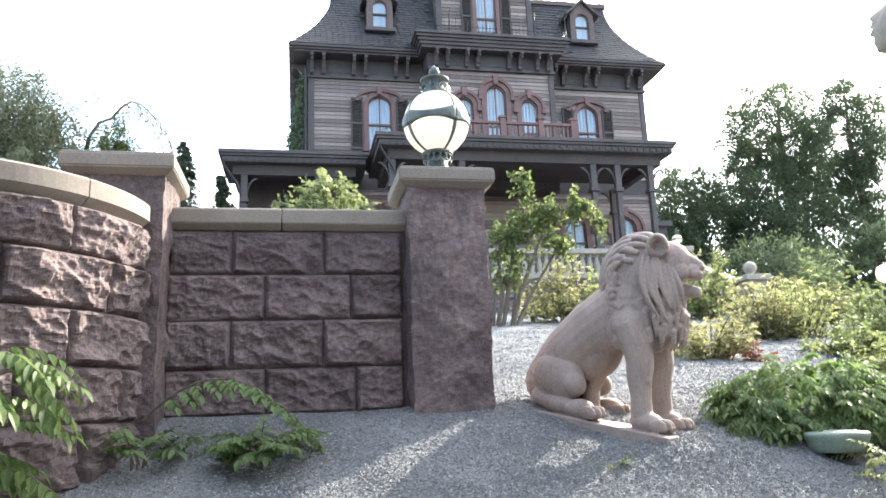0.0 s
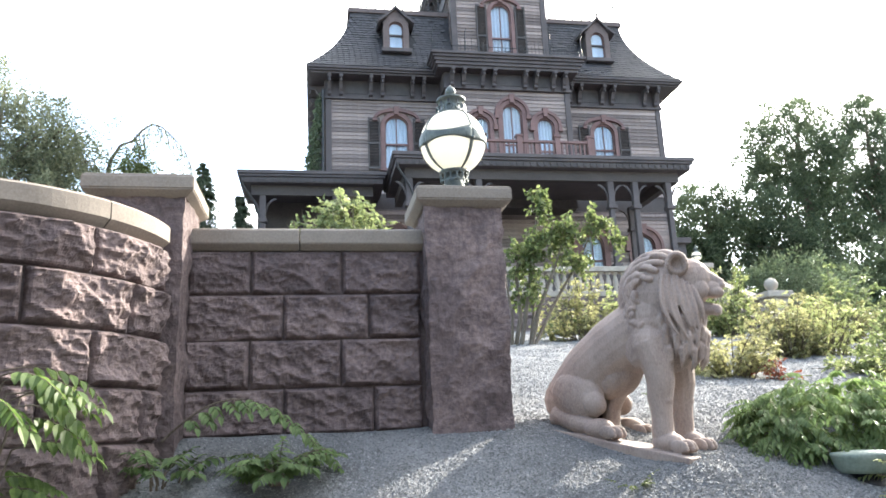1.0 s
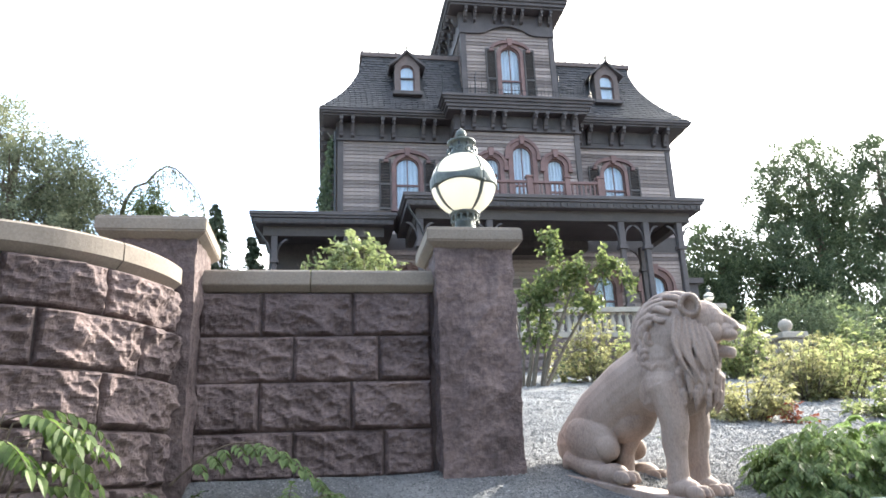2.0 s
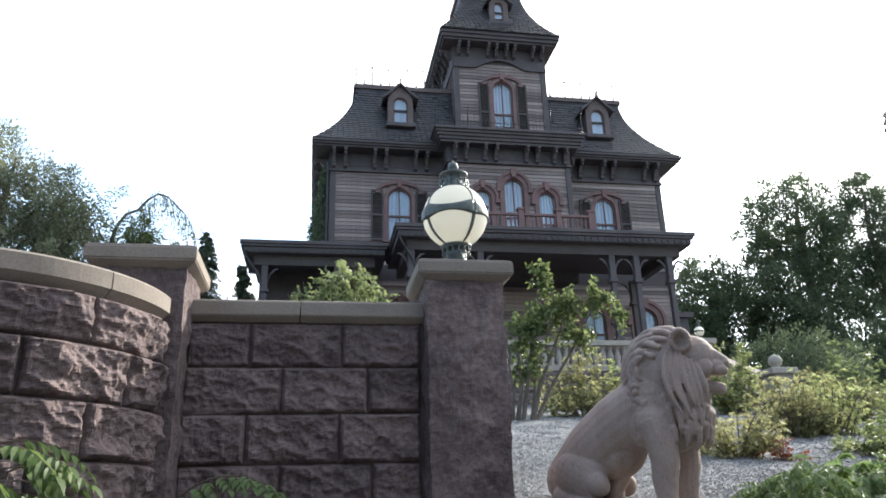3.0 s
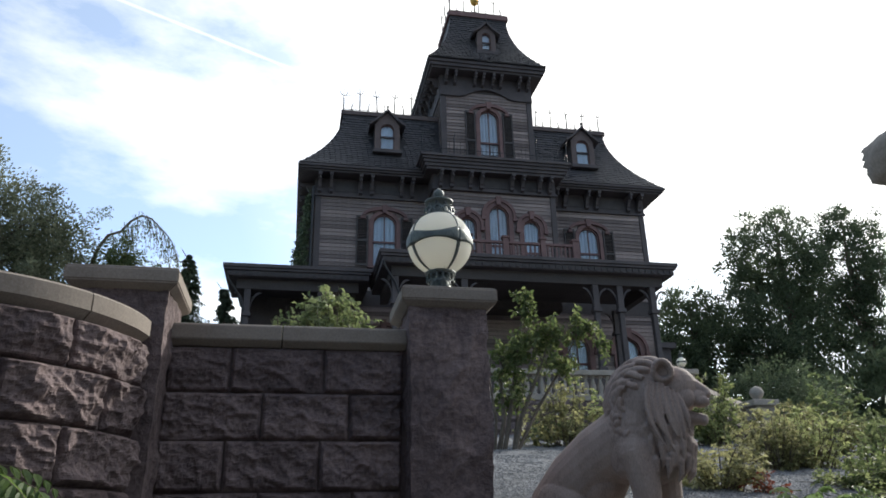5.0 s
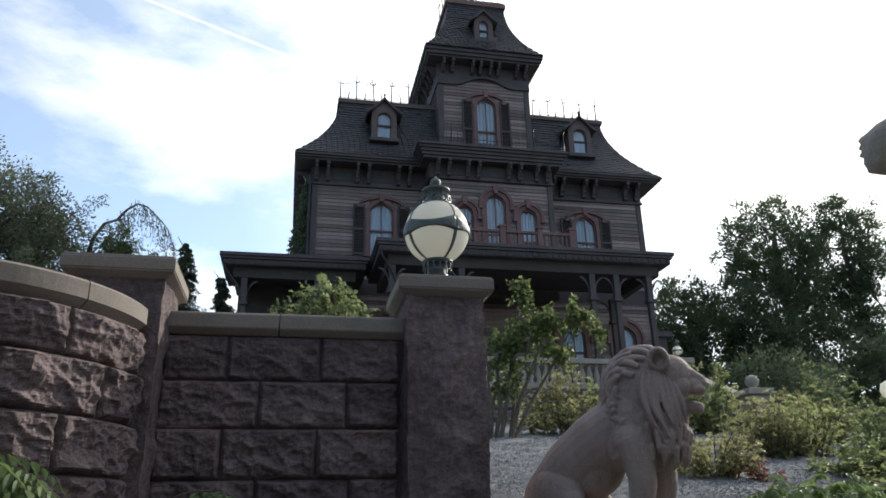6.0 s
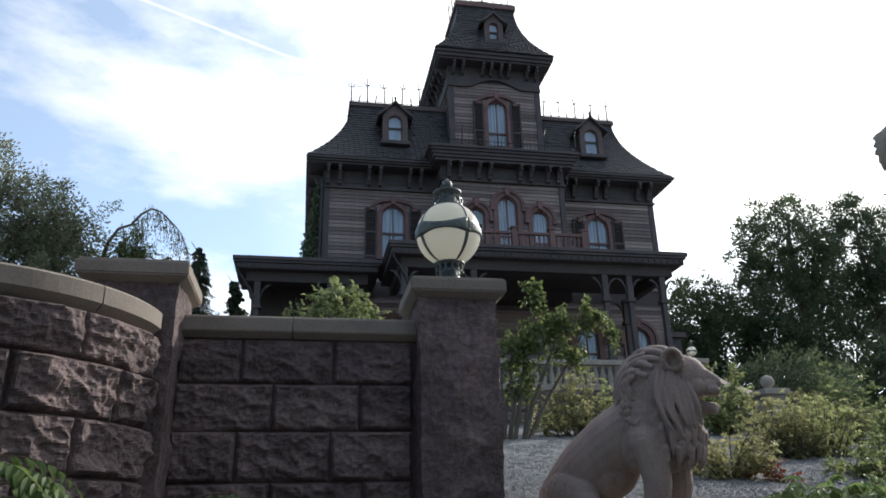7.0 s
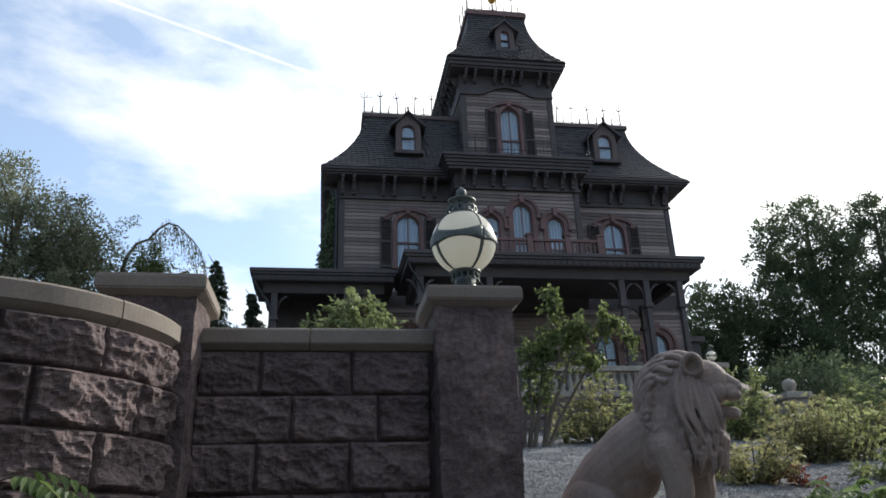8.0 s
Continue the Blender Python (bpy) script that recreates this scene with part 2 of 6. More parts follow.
def lathe(bm, profile, n=24, at=(0, 0, 0)):
    """A turned shape from (radius, height) pairs."""
    rings = []
    for r, z in profile:
        rings.append([bm.verts.new((at[0] + r * math.cos(2 * math.pi * k / n), at[1] + r * math.sin(2 * math.pi * k / n), at[2] + z)) for k in range(n)])
    for a, b in zip(rings, rings[1:]):
        for k in range(n):
            bm.faces.new((a[k], a[(k + 1) % n], b[(k + 1) % n], b[k]))
    bm.faces.new(rings[0][::-1])
    bm.faces.new(rings[-1])
    return bm


def tube(bm, pts, radii, n=8):
    """A tapered round limb along points; the frame is carried along so that it never twists."""
    pts = [Vector(p) for p in pts]
    rings, q, last = [], None, None
    for i, p in enumerate(pts):
        d = (pts[min(i + 1, len(pts) - 1)] - pts[max(i - 1, 0)]).normalized()
        q = d.to_track_quat("Z", "Y") if q is None else last.rotation_difference(d) @ q
        last = d
        rings.append([bm.verts.new(p + q @ Vector((radii[i] * math.cos(2 * math.pi * k / n), radii[i] * math.sin(2 * math.pi * k / n), 0))) for k in range(n)])
    for a, b in zip(rings, rings[1:]):
        for k in range(n):
            bm.faces.new((a[k], a[(k + 1) % n], b[(k + 1) % n], b[k]))
    bm.faces.new(rings[0][::-1])
    bm.faces.new(rings[-1])
    return bm


# ---- ground ----
def ground_z(x, y):
    prof = ((-400, -1.6), (1.0, -1.58), (2.2, -1.25), (3.2, -0.76), (4.2, -0.34), (5.0, 0.0), (6.0, 0.2), (9.0, 0.70), (14.0, 1.52), (21.0, 2.75), (26.0, 3.4), (60.0, 4.5), (4000, 4.5))
    z = prof[-1][1]
    for (a, za), (b, zb) in zip(prof, prof[1:]):
        if a <= y < b:
            f = (y - a) / (b - a)
            z = za + (zb - za) * f
            break
    if -1 < y < 60:
        # gravel banked up against the statue's slab
        z += 0.085 * math.exp(-((x - 2.28) / 0.42) ** 2 - ((y - 4.22) / 0.30) ** 2)
        z += 0.05 * noise.noise((x * 0.8, y * 0.8, 0.3)) + 0.02 * noise.noise((x * 3.1, y * 3.1, 4.0))
    return z


def make_ground():
    def ticks(a, b, fine0, fine1, step):
        out, p = [], fine0
        while p <= fine1:
            out.append(p)
            p += step
        lo, hi, d = fine0, out[-1], step
        left, right = [], []
        while lo > a:
            d *= 1.25
            lo -= d
            left.append(lo)
        d = step
        while hi < b:
            d *= 1.25
            hi += d
            right.append(hi)
        return left[::-1] + out + right
    xs, ys = ticks(-1500, 1500, -3.0, 6.0, 0.09), ticks(-1200, 2500, 2.6, 9.0, 0.09)
    vs = [(x, y, ground_z(x, y)) for y in ys for x in xs]
    n = len(xs)
    fs = [(j * n + i, j * n + i + 1, (j + 1) * n + i + 1, (j + 1) * n + i) for j in range(len(ys) - 1) for i in range(n - 1)]
    me = bpy.data.meshes.new("ground")
    me.from_pydata(vs, [], fs)
    me.materials.append(M_GRAVEL)
    for f in me.polygons:
        f.use_smooth = True
    tagged(new("ground", me), "grey gravel slope rising from the path to the house", "ground", kind="structure")


make_ground()


# ---- boundary wall, piers and coping ----
def scoops(q):
    """Shallow conchoidal bowls meeting in sharp ridges, 0 in a bowl and about 1 on a ridge."""
    q = q + Vector((noise.noise(q * 1.1), noise.noise(q * 1.1 + Vector((9, 3, 1))), 0)) * 0.45
    d = noise.voronoi(q)[0][0]
    return min(1.2, d * d * 1.9)


def rock_face(bm, place, w, h, seed, proud=0.055, nx=None, nz=None):
    """A rock-faced block: drafted edges and a broken, faceted front. place(a, b, out) gives the point."""
    nx, nz = nx or max(6, int(w / 0.0115)), nz or max(6, int(h / 0.0115))
    grid = []
    for j in range(nz + 1):
        row = []
        for i in range(nx + 1):
            a, b = w * i / nx, h * j / nz
            edge = min(a, w - a, b, h - b)
            rise = max(0.0, min(1.0, edge / 0.022)) ** 0.6
            q = Vector((a * 5.5 + seed * 7.3, b * 6.5 + seed * 3.1, seed * 1.7))
            slant = Vector((q.x * 0.95, q.y * 1.25 + q.x * 0.35, q.z))
            lump = 0.62 * scoops(slant) + 0.34 * scoops(q * 2.3) + 0.14 * scoops(q * 5.2) + noise.noise(q * 0.4) * 0.55 + noise.noise(q * 7) * 0.05
            out = 0.007 + rise * proud * max(0.05, min(1.25, 0.04 + lump * 0.95))
            row.append(bm.verts.new(place(a, b, max(out, -0.004))))
        grid.append(row)
    for j in range(nz):
        for i in range(nx):
            bm.faces.new((grid[j][i], grid[j][i + 1], grid[j + 1][i + 1], grid[j + 1][i]))
    rim = [grid[0][i] for i in range(nx + 1)] + [grid[j][nx] for j in range(1, nz + 1)] + [grid[nz][i] for i in range(nx - 1, -1, -1)] + [grid[j][0] for j in range(nz - 1, 0, -1)]
    # sides back to the wall core
    coords = [(w * i / nx, 0) for i in range(nx + 1)] + [(w, h * j / nz) for j in range(1, nz + 1)] + [(w * i / nx, h) for i in range(nx - 1, -1, -1)] + [(0, h * j / nz) for j in range(nz - 1, 0, -1)]
    back = [bm.verts.new(place(a, b, -0.05)) for a, b in coords]
    n = len(rim)
    for i in range(n):
        bm.faces.new((rim[i], back[i], back[(i + 1) % n], rim[(i + 1) % n]))
    return bm


COURSES = [(-0.36, -0.010), (-0.001, 0.301), (0.310, 0.625), (0.634, 0.939), (0.948, 1.247)]
JOINTS = [[-0.85, -0.5, 0.1, 0.74], [-0.85, -0.20, 0.40, 0.735], [-0.85, -0.43, 0.18, 0.735], [-0.85, -0.21, 0.37, 0.74], [-0.85, -0.43, 0.19, 0.745]]


def straight_wall():
    wall = thing("wall_garden", "low garden wall of rough red-brown sandstone blocks under buff coping", "wall", kind="structure")
    part("mortar", boxes((-0.9, 0.8, 5.127, 5.40, -0.6, 1.25)), M_MORTAR, wall, "recessed dark mortar core")
    seed = 1
    for (z0, z1), js in zip(COURSES, JOINTS):
        for a, b in zip(js, js[1:]):
            seed += 1
            x0, x1 = a + 0.005, b - 0.005
            part("stone_block", rock_face(bmesh.new(), lambda s, u, o, x0=x0, z0=z0: Vector((x0 + s, 5.125 - o, z0 + u)), x1 - x0, z1 - z0, seed, 0.047), M_ROCK, wall)
    for x0, x1 in ((-0.835, -0.105), (-0.099, 0.765)):
        bm = bmesh.new()
        prism(bm, [(5.045, 1.29), (5.045, 1.385), (5.06, 1.40), (5.48, 1.40), (5.495, 1.385), (5.495, 1.29), (5.44, 1.25), (5.10, 1.25)], x1 - x0, Matrix(((0, 1, 0, x0), (1, 0, 0, 0), (0, 0, 1, 0), (0, 0, 0, 1))))
        bmesh.ops.bevel(bm, geom=list(bm.edges), offset=0.006, segments=1, affect="EDGES")
        part("coping_stone", bm, M_COPE, wall, "buff weathered coping stone")


straight_wall()
# unseen wall added behind the eye to cut sky fill on the garden wall
back_wall = thing("wall_fill_block", "unseen plain grey stone wall added behind the eye to block low sky light", "wall", kind="structure")
part("stone_core", boxes((-16.0, 20.0, -3.6, -3.0, -1.8, 4.2), bev=0.02), M_WALL, back_wall)
part("coping_stone", boxes((-16.1, 20.1, -3.7, -2.9, 4.2, 4.34), bev=0.015), M_COPE, back_wall)

ARC_C, ARC_R = (-2.05, 4.89), 1.115  # the curved wall's centre and face radius


def curved_wall():
    wall = thing("wall_curved", "curved garden wall of rough red sandstone blocks, sunlit across its face", "wall", kind="structure")
    a0, a1 = -175.0, -7.0

    def arc_pt(r, deg, z):
        return Vector((ARC_C[0] + r * math.cos(radians(deg)), ARC_C[1] + r * math.sin(radians(deg)), z))
    n = 40
    bm = bmesh.new()
    rows = []
    for r, z in ((ARC_R - 0.006, -0.9), (ARC_R - 0.006, 1.15), (ARC_R - 0.32, 1.15), (ARC_R - 0.32, -0.9)):
        rows.append([bm.verts.new(arc_pt(r, a0 + (a1 - a0) * k / n, z)) for k in range(n + 1)])
    for k in range(n):
        for i in range(4):
            p, q = rows[i], rows[(i + 1) % 4]
            bm.faces.new((p[k], p[k + 1], q[k + 1], q[k]))
    part("mortar", bm, M_MORTAR, wall, "recessed dark mortar core")
    # joint angles, course by course, along the face
    courses = [(-0.70, -0.355), (-0.345, -0.012), (-0.002, 0.288), (0.298, 0.588), (0.598, 0.888), (0.898, 1.158)]
    offs = [9, 27, 12, 32, 19, 33]
    seed = 60
    for (z0, z1), off in zip(courses, offs):
        d = a1
        width = off
        while d > a0:
            e = d - width
            seed += 1
            w = radians(d - e) * ARC_R - 0.014
            part("stone_block", rock_face(bmesh.new(), lambda s, u, o, e=e, z0=z0: arc_pt(ARC_R + o, e + math.degrees((s + 0.007) / ARC_R), z0 + u), w, z1 - z0, seed, 0.066), M_ROCK, wall)
            d = e
            width = 31 + 4 * math.sin(seed * 2.3)
    # coping, in three stones
    for b0, b1 in ((-8.0, -36.5), (-36.9, -82), (-82.4, -128), (-128.4, -175)):
        bm = bmesh.new()
        prof = [(ARC_R + 0.045, 1.21), (ARC_R + 0.045, 1.305), (ARC_R + 0.03, 1.32), (ARC_R - 0.37, 1.32), (ARC_R - 0.385, 1.305), (ARC_R - 0.385, 1.21), (ARC_R - 0.33, 1.165), (ARC_R - 0.01, 1.165)]
        k = 14
        rings = [[bm.verts.new(arc_pt(r, b0 + (b1 - b0) * i / k, z)) for r, z in prof] for i in range(k + 1)]
        for p, q in zip(rings, rings[1:]):
            for i in range(8):
                bm.faces.new((p[i], p[(i + 1) % 8], q[(i + 1) % 8], q[i]))
        bm.faces.new(rings[0])
        bm.faces.new(rings[-1][::-1])
        part("coping_stone", bm, M_COPE, wall, "buff weathered coping stone")


curved_wall()


def pier(name_label, x0, x1, y0, y1, ztop, seed):
    """A square rock-faced pier with an overhanging bevelled cap; sizes are those of the cap."""
    p = thing("stone_pier", name_label, "pier", group="garden wall piers")
    ov = 0.08
    bx0, bx1, by0, by1, h = x0 + ov, x1 - ov, y0 + ov, y1 - ov, ztop - 0.145
    bm = bmesh.new()
    n, m = 30, 96

    def rough(q, nrm):
        w = Vector((q.x + q.y, q.z, seed))
        d = 0.016 * noise.noise(q * 4.0 + Vector((seed, 0, 0))) + 0.022 * scoops(w * 4.2) + 0.012 * scoops(w * 11.0)
        return q + nrm * d
    corners = [(bx0, by0), (bx1, by0), (bx1, by1), (bx0, by1)]
    ring_pts = []
    for k in range(4):
        a, b = corners[k], corners[(k + 1) % 4]
        for i in range(n):
            ring_pts.append((a[0] + (b[0] - a[0]) * i / n, a[1] + (b[1] - a[1]) * i / n))
    cx, cy = (bx0 + bx1) / 2, (by0 + by1) / 2
    rows = []
    for j in range(m + 1):
        z = -0.6 + (h + 0.6) * j / m
        row = []
        for x, y in ring_pts:
            row.append(bm.verts.new(rough(Vector((x, y, z)), Vector((x - cx, y - cy, 0)).normalized())))
        rows.append(row)
    c = len(ring_pts)
    for p_, q_ in zip(rows, rows[1:]):
        for i in range(c):
            bm.faces.new((p_[i], p_[(i + 1) % c], q_[(i + 1) % c], q_[i]))
    bm.faces.new(rows[-1])
    part("shaft", bm, M_ROCK, p, "rough-hewn red-brown sandstone shaft")
    bm = bmesh.new()
    z = ztop
    prof = [(0.06, z - 0.15), (0.0, z - 0.105), (0.0, z - 0.018), (0.016, z)]
    rings = [[bm.verts.new((u, v, zz)) for u, v in ((x0 + d, y0 + d), (x1 - d, y0 + d), (x1 - d, y1 - d), (x0 + d, y1 - d))] for d, zz in prof]
    for p_, q_ in zip(rings, rings[1:]):
        for i in range(4):
            bm.faces.new((p_[i], p_[(i + 1) % 4], q_[(i + 1) % 4], q_[i]))
    bm.faces.new(rings[0][::-1])
    bm.faces.new(rings[-1])
    bmesh.ops.bevel(bm, geom=list(bm.edges), offset=0.008, segments=2, affect="EDGES")
    part("cap", bm, M_COPE, p, "buff stone cap with bevelled edges")
    return p


pier("rough red sandstone pier carrying a globe lamp", 0.70, 1.39, 4.86, 5.55, 1.675, 3.0)
pier("rough red sandstone pier where two walls meet", -1.46, -0.77, 4.72, 5.44, 1.675, 9.0)


# ---- globe lamp on the pier ----
def globe_lamp(at, s=1.0):
    lamp = thing("globe_lamp", "white globe lamp with dark green metal bands on a stone pier", "lamp", at=at)
    r, zc = 0.250 * s, 0.455 * s

    def shell(a0, a1, z0, z1, rr, thick=0.0, n=10, m=10):
        """A piece of the sphere between two turns and two heights."""
        bm = bmesh.new()
        layers = []
        for q in ((rr, rr - 0.008 * s) if not thick else (rr + thick, rr - 0.004 * s)):
            grid = []
            for j in range(m + 1):
                row = []
                for i in range(n + 1):
                    a = a0 + (a1 - a0) * i / n
                    zz = [f(a) if callable(f) else f for f in (z0, z1)]
                    h = zz[0] + (zz[1] - zz[0]) * j / m
                    rad = math.sqrt(max(0.0, 1 - h * h))
                    row.append(bm.verts.new((q * rad * math.cos(a), q * rad * math.sin(a), zc + q * h)))
                grid.append(row)
            layers.append(grid)
        o, i_ = layers
        for g in (o, i_):
            for j in range(m):
                for i in range(n):
                    bm.faces.new((g[j][i], g[j][i + 1], g[j + 1][i + 1], g[j + 1][i]))
        for j in range(m):
            bm.faces.new((o[j][0], o[j + 1][0], i_[j + 1][0], i_[j][0]))
            bm.faces.new((o[j][n], o[j + 1][n], i_[j + 1][n], i_[j][n]))
        for i in range(n):
            bm.faces.new((o[0][i], o[0][i + 1], i_[0][i + 1], i_[0][i]))
            bm.faces.new((o[m][i], o[m][i + 1], i_[m][i + 1], i_[m][i]))
        return bm

    # the equator band: its lower edge arches up over each of the four lower panes
    bm = bmesh.new()
    lathe(bm, [(r * math.sqrt(max(0.0, 1 - (h / 20 - 0) ** 2)) if abs(h) < 20 else 0.004, zc + r * h / 20) for h in range(-20, 20)], 40)
    part("globe", bm, M_OPAL, lamp, "opal white glass globe", True)
    off = radians(24)
    for k in range(4):
        a0 = off + k * math.pi / 2
        low = lambda a, a0=a0: -0.25 + 0.10 * max(0.0, math.sin(2 * (a - a0)))
        high = lambda a, a0=a0: 0.24 - 0.20 * max(0, math.sin(2 * (a - a0)))
        part("band", shell(a0, a0 + math.pi / 2, low, high, r, 0.008 * s, 20, 4), M_BRONZE, lamp, "dark green metal equator band", True)
        part("rib", shell(a0 - 0.055, a0 + 0.055, -0.93, -0.08, r, 0.007 * s, 3, 12), M_BRONZE, lamp, "", True)
        part("upper_rib", shell(a0 - 0.03, a0 + 0.03, 0.2, 0.9, r, 0.006 * s, 3, 12), M_BRONZE, lamp, "", True)
        bm = bmesh.new()
        c = (r + 0.012 * s) * math.cos(a0), (r + 0.012 * s) * math.sin(a0), zc - 0.2 * r
        bmesh.ops.create_uvsphere(bm, u_segments=8, v_segments=6, radius=0.016 * s, matrix=Matrix.Translation(c))
        part("stud", bm, M_BRONZE, lamp, "", True)
    # gallery at the foot: a pierced ring on short feet
    bm = bmesh.new()
    lathe(bm, [(0.095 * s, 0), (0.105 * s, 0.008), (0.098 * s, 0.02), (0.078 * s, 0.03), (0.078 * s, 0.19), (0.06 * s, 0.23)], 24)
    part("base_collar", bm, M_BRONZE, lamp, "", True)
    for k in range(14):
        a = 2 * math.pi * k / 14
        bm = bmesh.new()
        m = Matrix.Translation((0.107 * s * math.cos(a), 0.107 * s * math.sin(a), 0.165 * s)) @ Matrix.Rotation(a + math.pi / 2, 4, "Z")
        band(bm, [(0.020 * math.cos(q) * s, 0.028 * math.sin(q) * s) for q in np.linspace(0, 2 * math.pi, 13)], [(0.029 * math.cos(q) * s, 0.037 * math.sin(q) * s) for q in np.linspace(0, 2 * math.pi, 13)], 0.008 * s, m)
        part("pierced_ring", bm, M_BRONZE, lamp)
    bm = bmesh.new()
    lathe(bm, [(0.07 * s, 0.196), (0.103 * s, 0.196), (0.118 * s, 0.199), (0.118 * s, 0.213), (0.10 * s, 0.219)], 24)
    part("gallery_rim", bm, M_BRONZE, lamp, "", True)
    # chimney: crown ring, slotted drum, lid and finial
    t = zc + r
    bm = bmesh.new()
    lathe(bm, [(0.118 * s, t - 0.04), (0.124 * s, t - 0.03), (0.112 * s, t - 0.012), (0.086 * s, t), (0.082 * s, t + 0.05), (0.098 * s, t + 0.088), (0.112 * s, t + 0.093), (0.112 * s, t + 0.106), (0.08 * s, t + 0.118), (0.03 * s, t + 0.13), (0.024 * s, t + 0.14), (0.036 * s, t + 0.155), (0.042 * s, t + 0.175), (0.034 * s, t + 0.20), (0.012 * s, t + 0.222), (0.004 * s, t + 0.23)], 28)
    part("chimney", bm, M_BRONZE, lamp, "dark green slotted chimney with acorn finial", True)
    for k in range(10):
        a = 2 * math.pi * k / 10
        bm = bmesh.new()
        m = Matrix.Translation((0.118 * s * math.cos(a), 0.118 * s * math.sin(a), t + 0.01)) @ Matrix.Rotation(a + math.pi / 2, 4, "Z")
        band(bm, [(0.022 * math.cos(q) * s, 0.022 * math.sin(q) * s) for q in np.linspace(0, 2 * math.pi, 11)], [(0.032 * math.cos(q) * s, 0.032 * math.sin(q) * s) for q in np.linspace(0, 2 * math.pi, 11)], 0.008 * s, m)
        part("crest_ring", bm, M_BRONZE, lamp)
    for k in range(8):
        a = 2 * math.pi * (k + 0.5) / 8
        bm = bmesh.new()
        box(bm, -0.008 * s, 0.008 * s, -0.003, 0.004, t + 0.035, t + 0.08)
        bmesh.ops.transform(bm, matrix=Matrix.Translation((0.092 * s * math.cos(a), 0.092 * s * math.sin(a), 0)) @ Matrix.Rotation(a + math.pi / 2, 4, "Z"), verts=bm.verts)
        part("slot", bm, M_IRON, lamp, "dark vent slot")
    return lamp


globe_lamp((1.045, 5.205, 1.675))


# ---- the mansion ----
HOUSE = thing("mansion", "tall weathered Second Empire mansion with mansard roofs and a central tower", "house")


def wall_core(name, x0, x1, z0, z1, y0, y1, holes=(), material=None):
    """A wall with square openings (x0, x1, z0, z1) that go right through."""
    bm = bmesh.new()
    cuts = sorted({x0, x1, *[h[0] for h in holes], *[h[1] for h in holes]})
    for a, b in zip(cuts, cuts[1:]):
        spans, z = [], z0
        for h in sorted((h for h in holes if h[0] <= a and h[1] >= b), key=lambda h: h[2]):
            if h[2] > z:
                spans.append((z, h[2]))
            z = h[3]
        spans.append((z, z1))
        for p, q in spans:
            box(bm, a, b, y0, y1, p, q)
    bmesh.ops.remove_doubles(bm, verts=bm.verts, dist=0.001)
    return part(name, bm, material or M_DARK, HOUSE)


BOARD_MESH = {}


def siding(x0, x1, y, z0, z1, holes=(), step=0.175, side=None):
    """Lapped boards on a wall face that looks towards -y (or -x, +x for a side), cut at the openings."""
    rng = random.Random(int(x0 * 100 + z0 * 10))
    z = z0
    while z < z1 - 0.02:
        h = min(step, z1 - z)
        runs, a = [], x0
        for q in sorted(q for q in holes if q[2] < z + h and q[3] > z):
            if q[0] > a:
                runs.append((a, q[0]))
            a = max(a, q[1])
        if a < x1:
            runs.append((a, x1))
        for p, q in runs:
            key = (round(q - p, 2), round(h, 3))
            if key not in BOARD_MESH:
                bm = bmesh.new()
                w = q - p
                prism(bm, [(0.0, 0.0), (-0.045, 0.0), (-0.012, h), (0.0, h)], w, Matrix(((0, 1, 0, 0), (1, 0, 0, 0), (0, 0, 1, 0), (0, 0, 0, 1))))
                bmesh.ops.recalc_face_normals(bm, faces=bm.faces)
                me = bpy.data.meshes.new("siding_board")
                bm.to_mesh(me)
                bm.free()
                me.materials.append(M_SIDING)
                BOARD_MESH[key] = me
            ob = new("siding_board", BOARD_MESH[key])
            ob.parent = HOUSE
            if side is None:
                ob.matrix_basis = pose(p, y - 0.001, z, rng.uniform(-0.8, 0.8), 0, 0)
            else:
                ob.matrix_basis = pose(side, q, z, 0, 0, -90)
        z += step


def arch_line(w, z0, z1, grow=0.0, n=12, flat=1.0):
    """Jambs and a round head: an open outline in (x, z) about x = 0."""
    r = w / 2 + grow
    zs = z1 - w / 2 * flat
    pts = [(-r, z0)]
    for k in range(n + 1):
        a = math.pi - math.pi * k / n
        pts.append((r * math.cos(a), zs + (w / 2 * flat + grow) * math.sin(a)))
    pts.append((r, z0))
    return pts


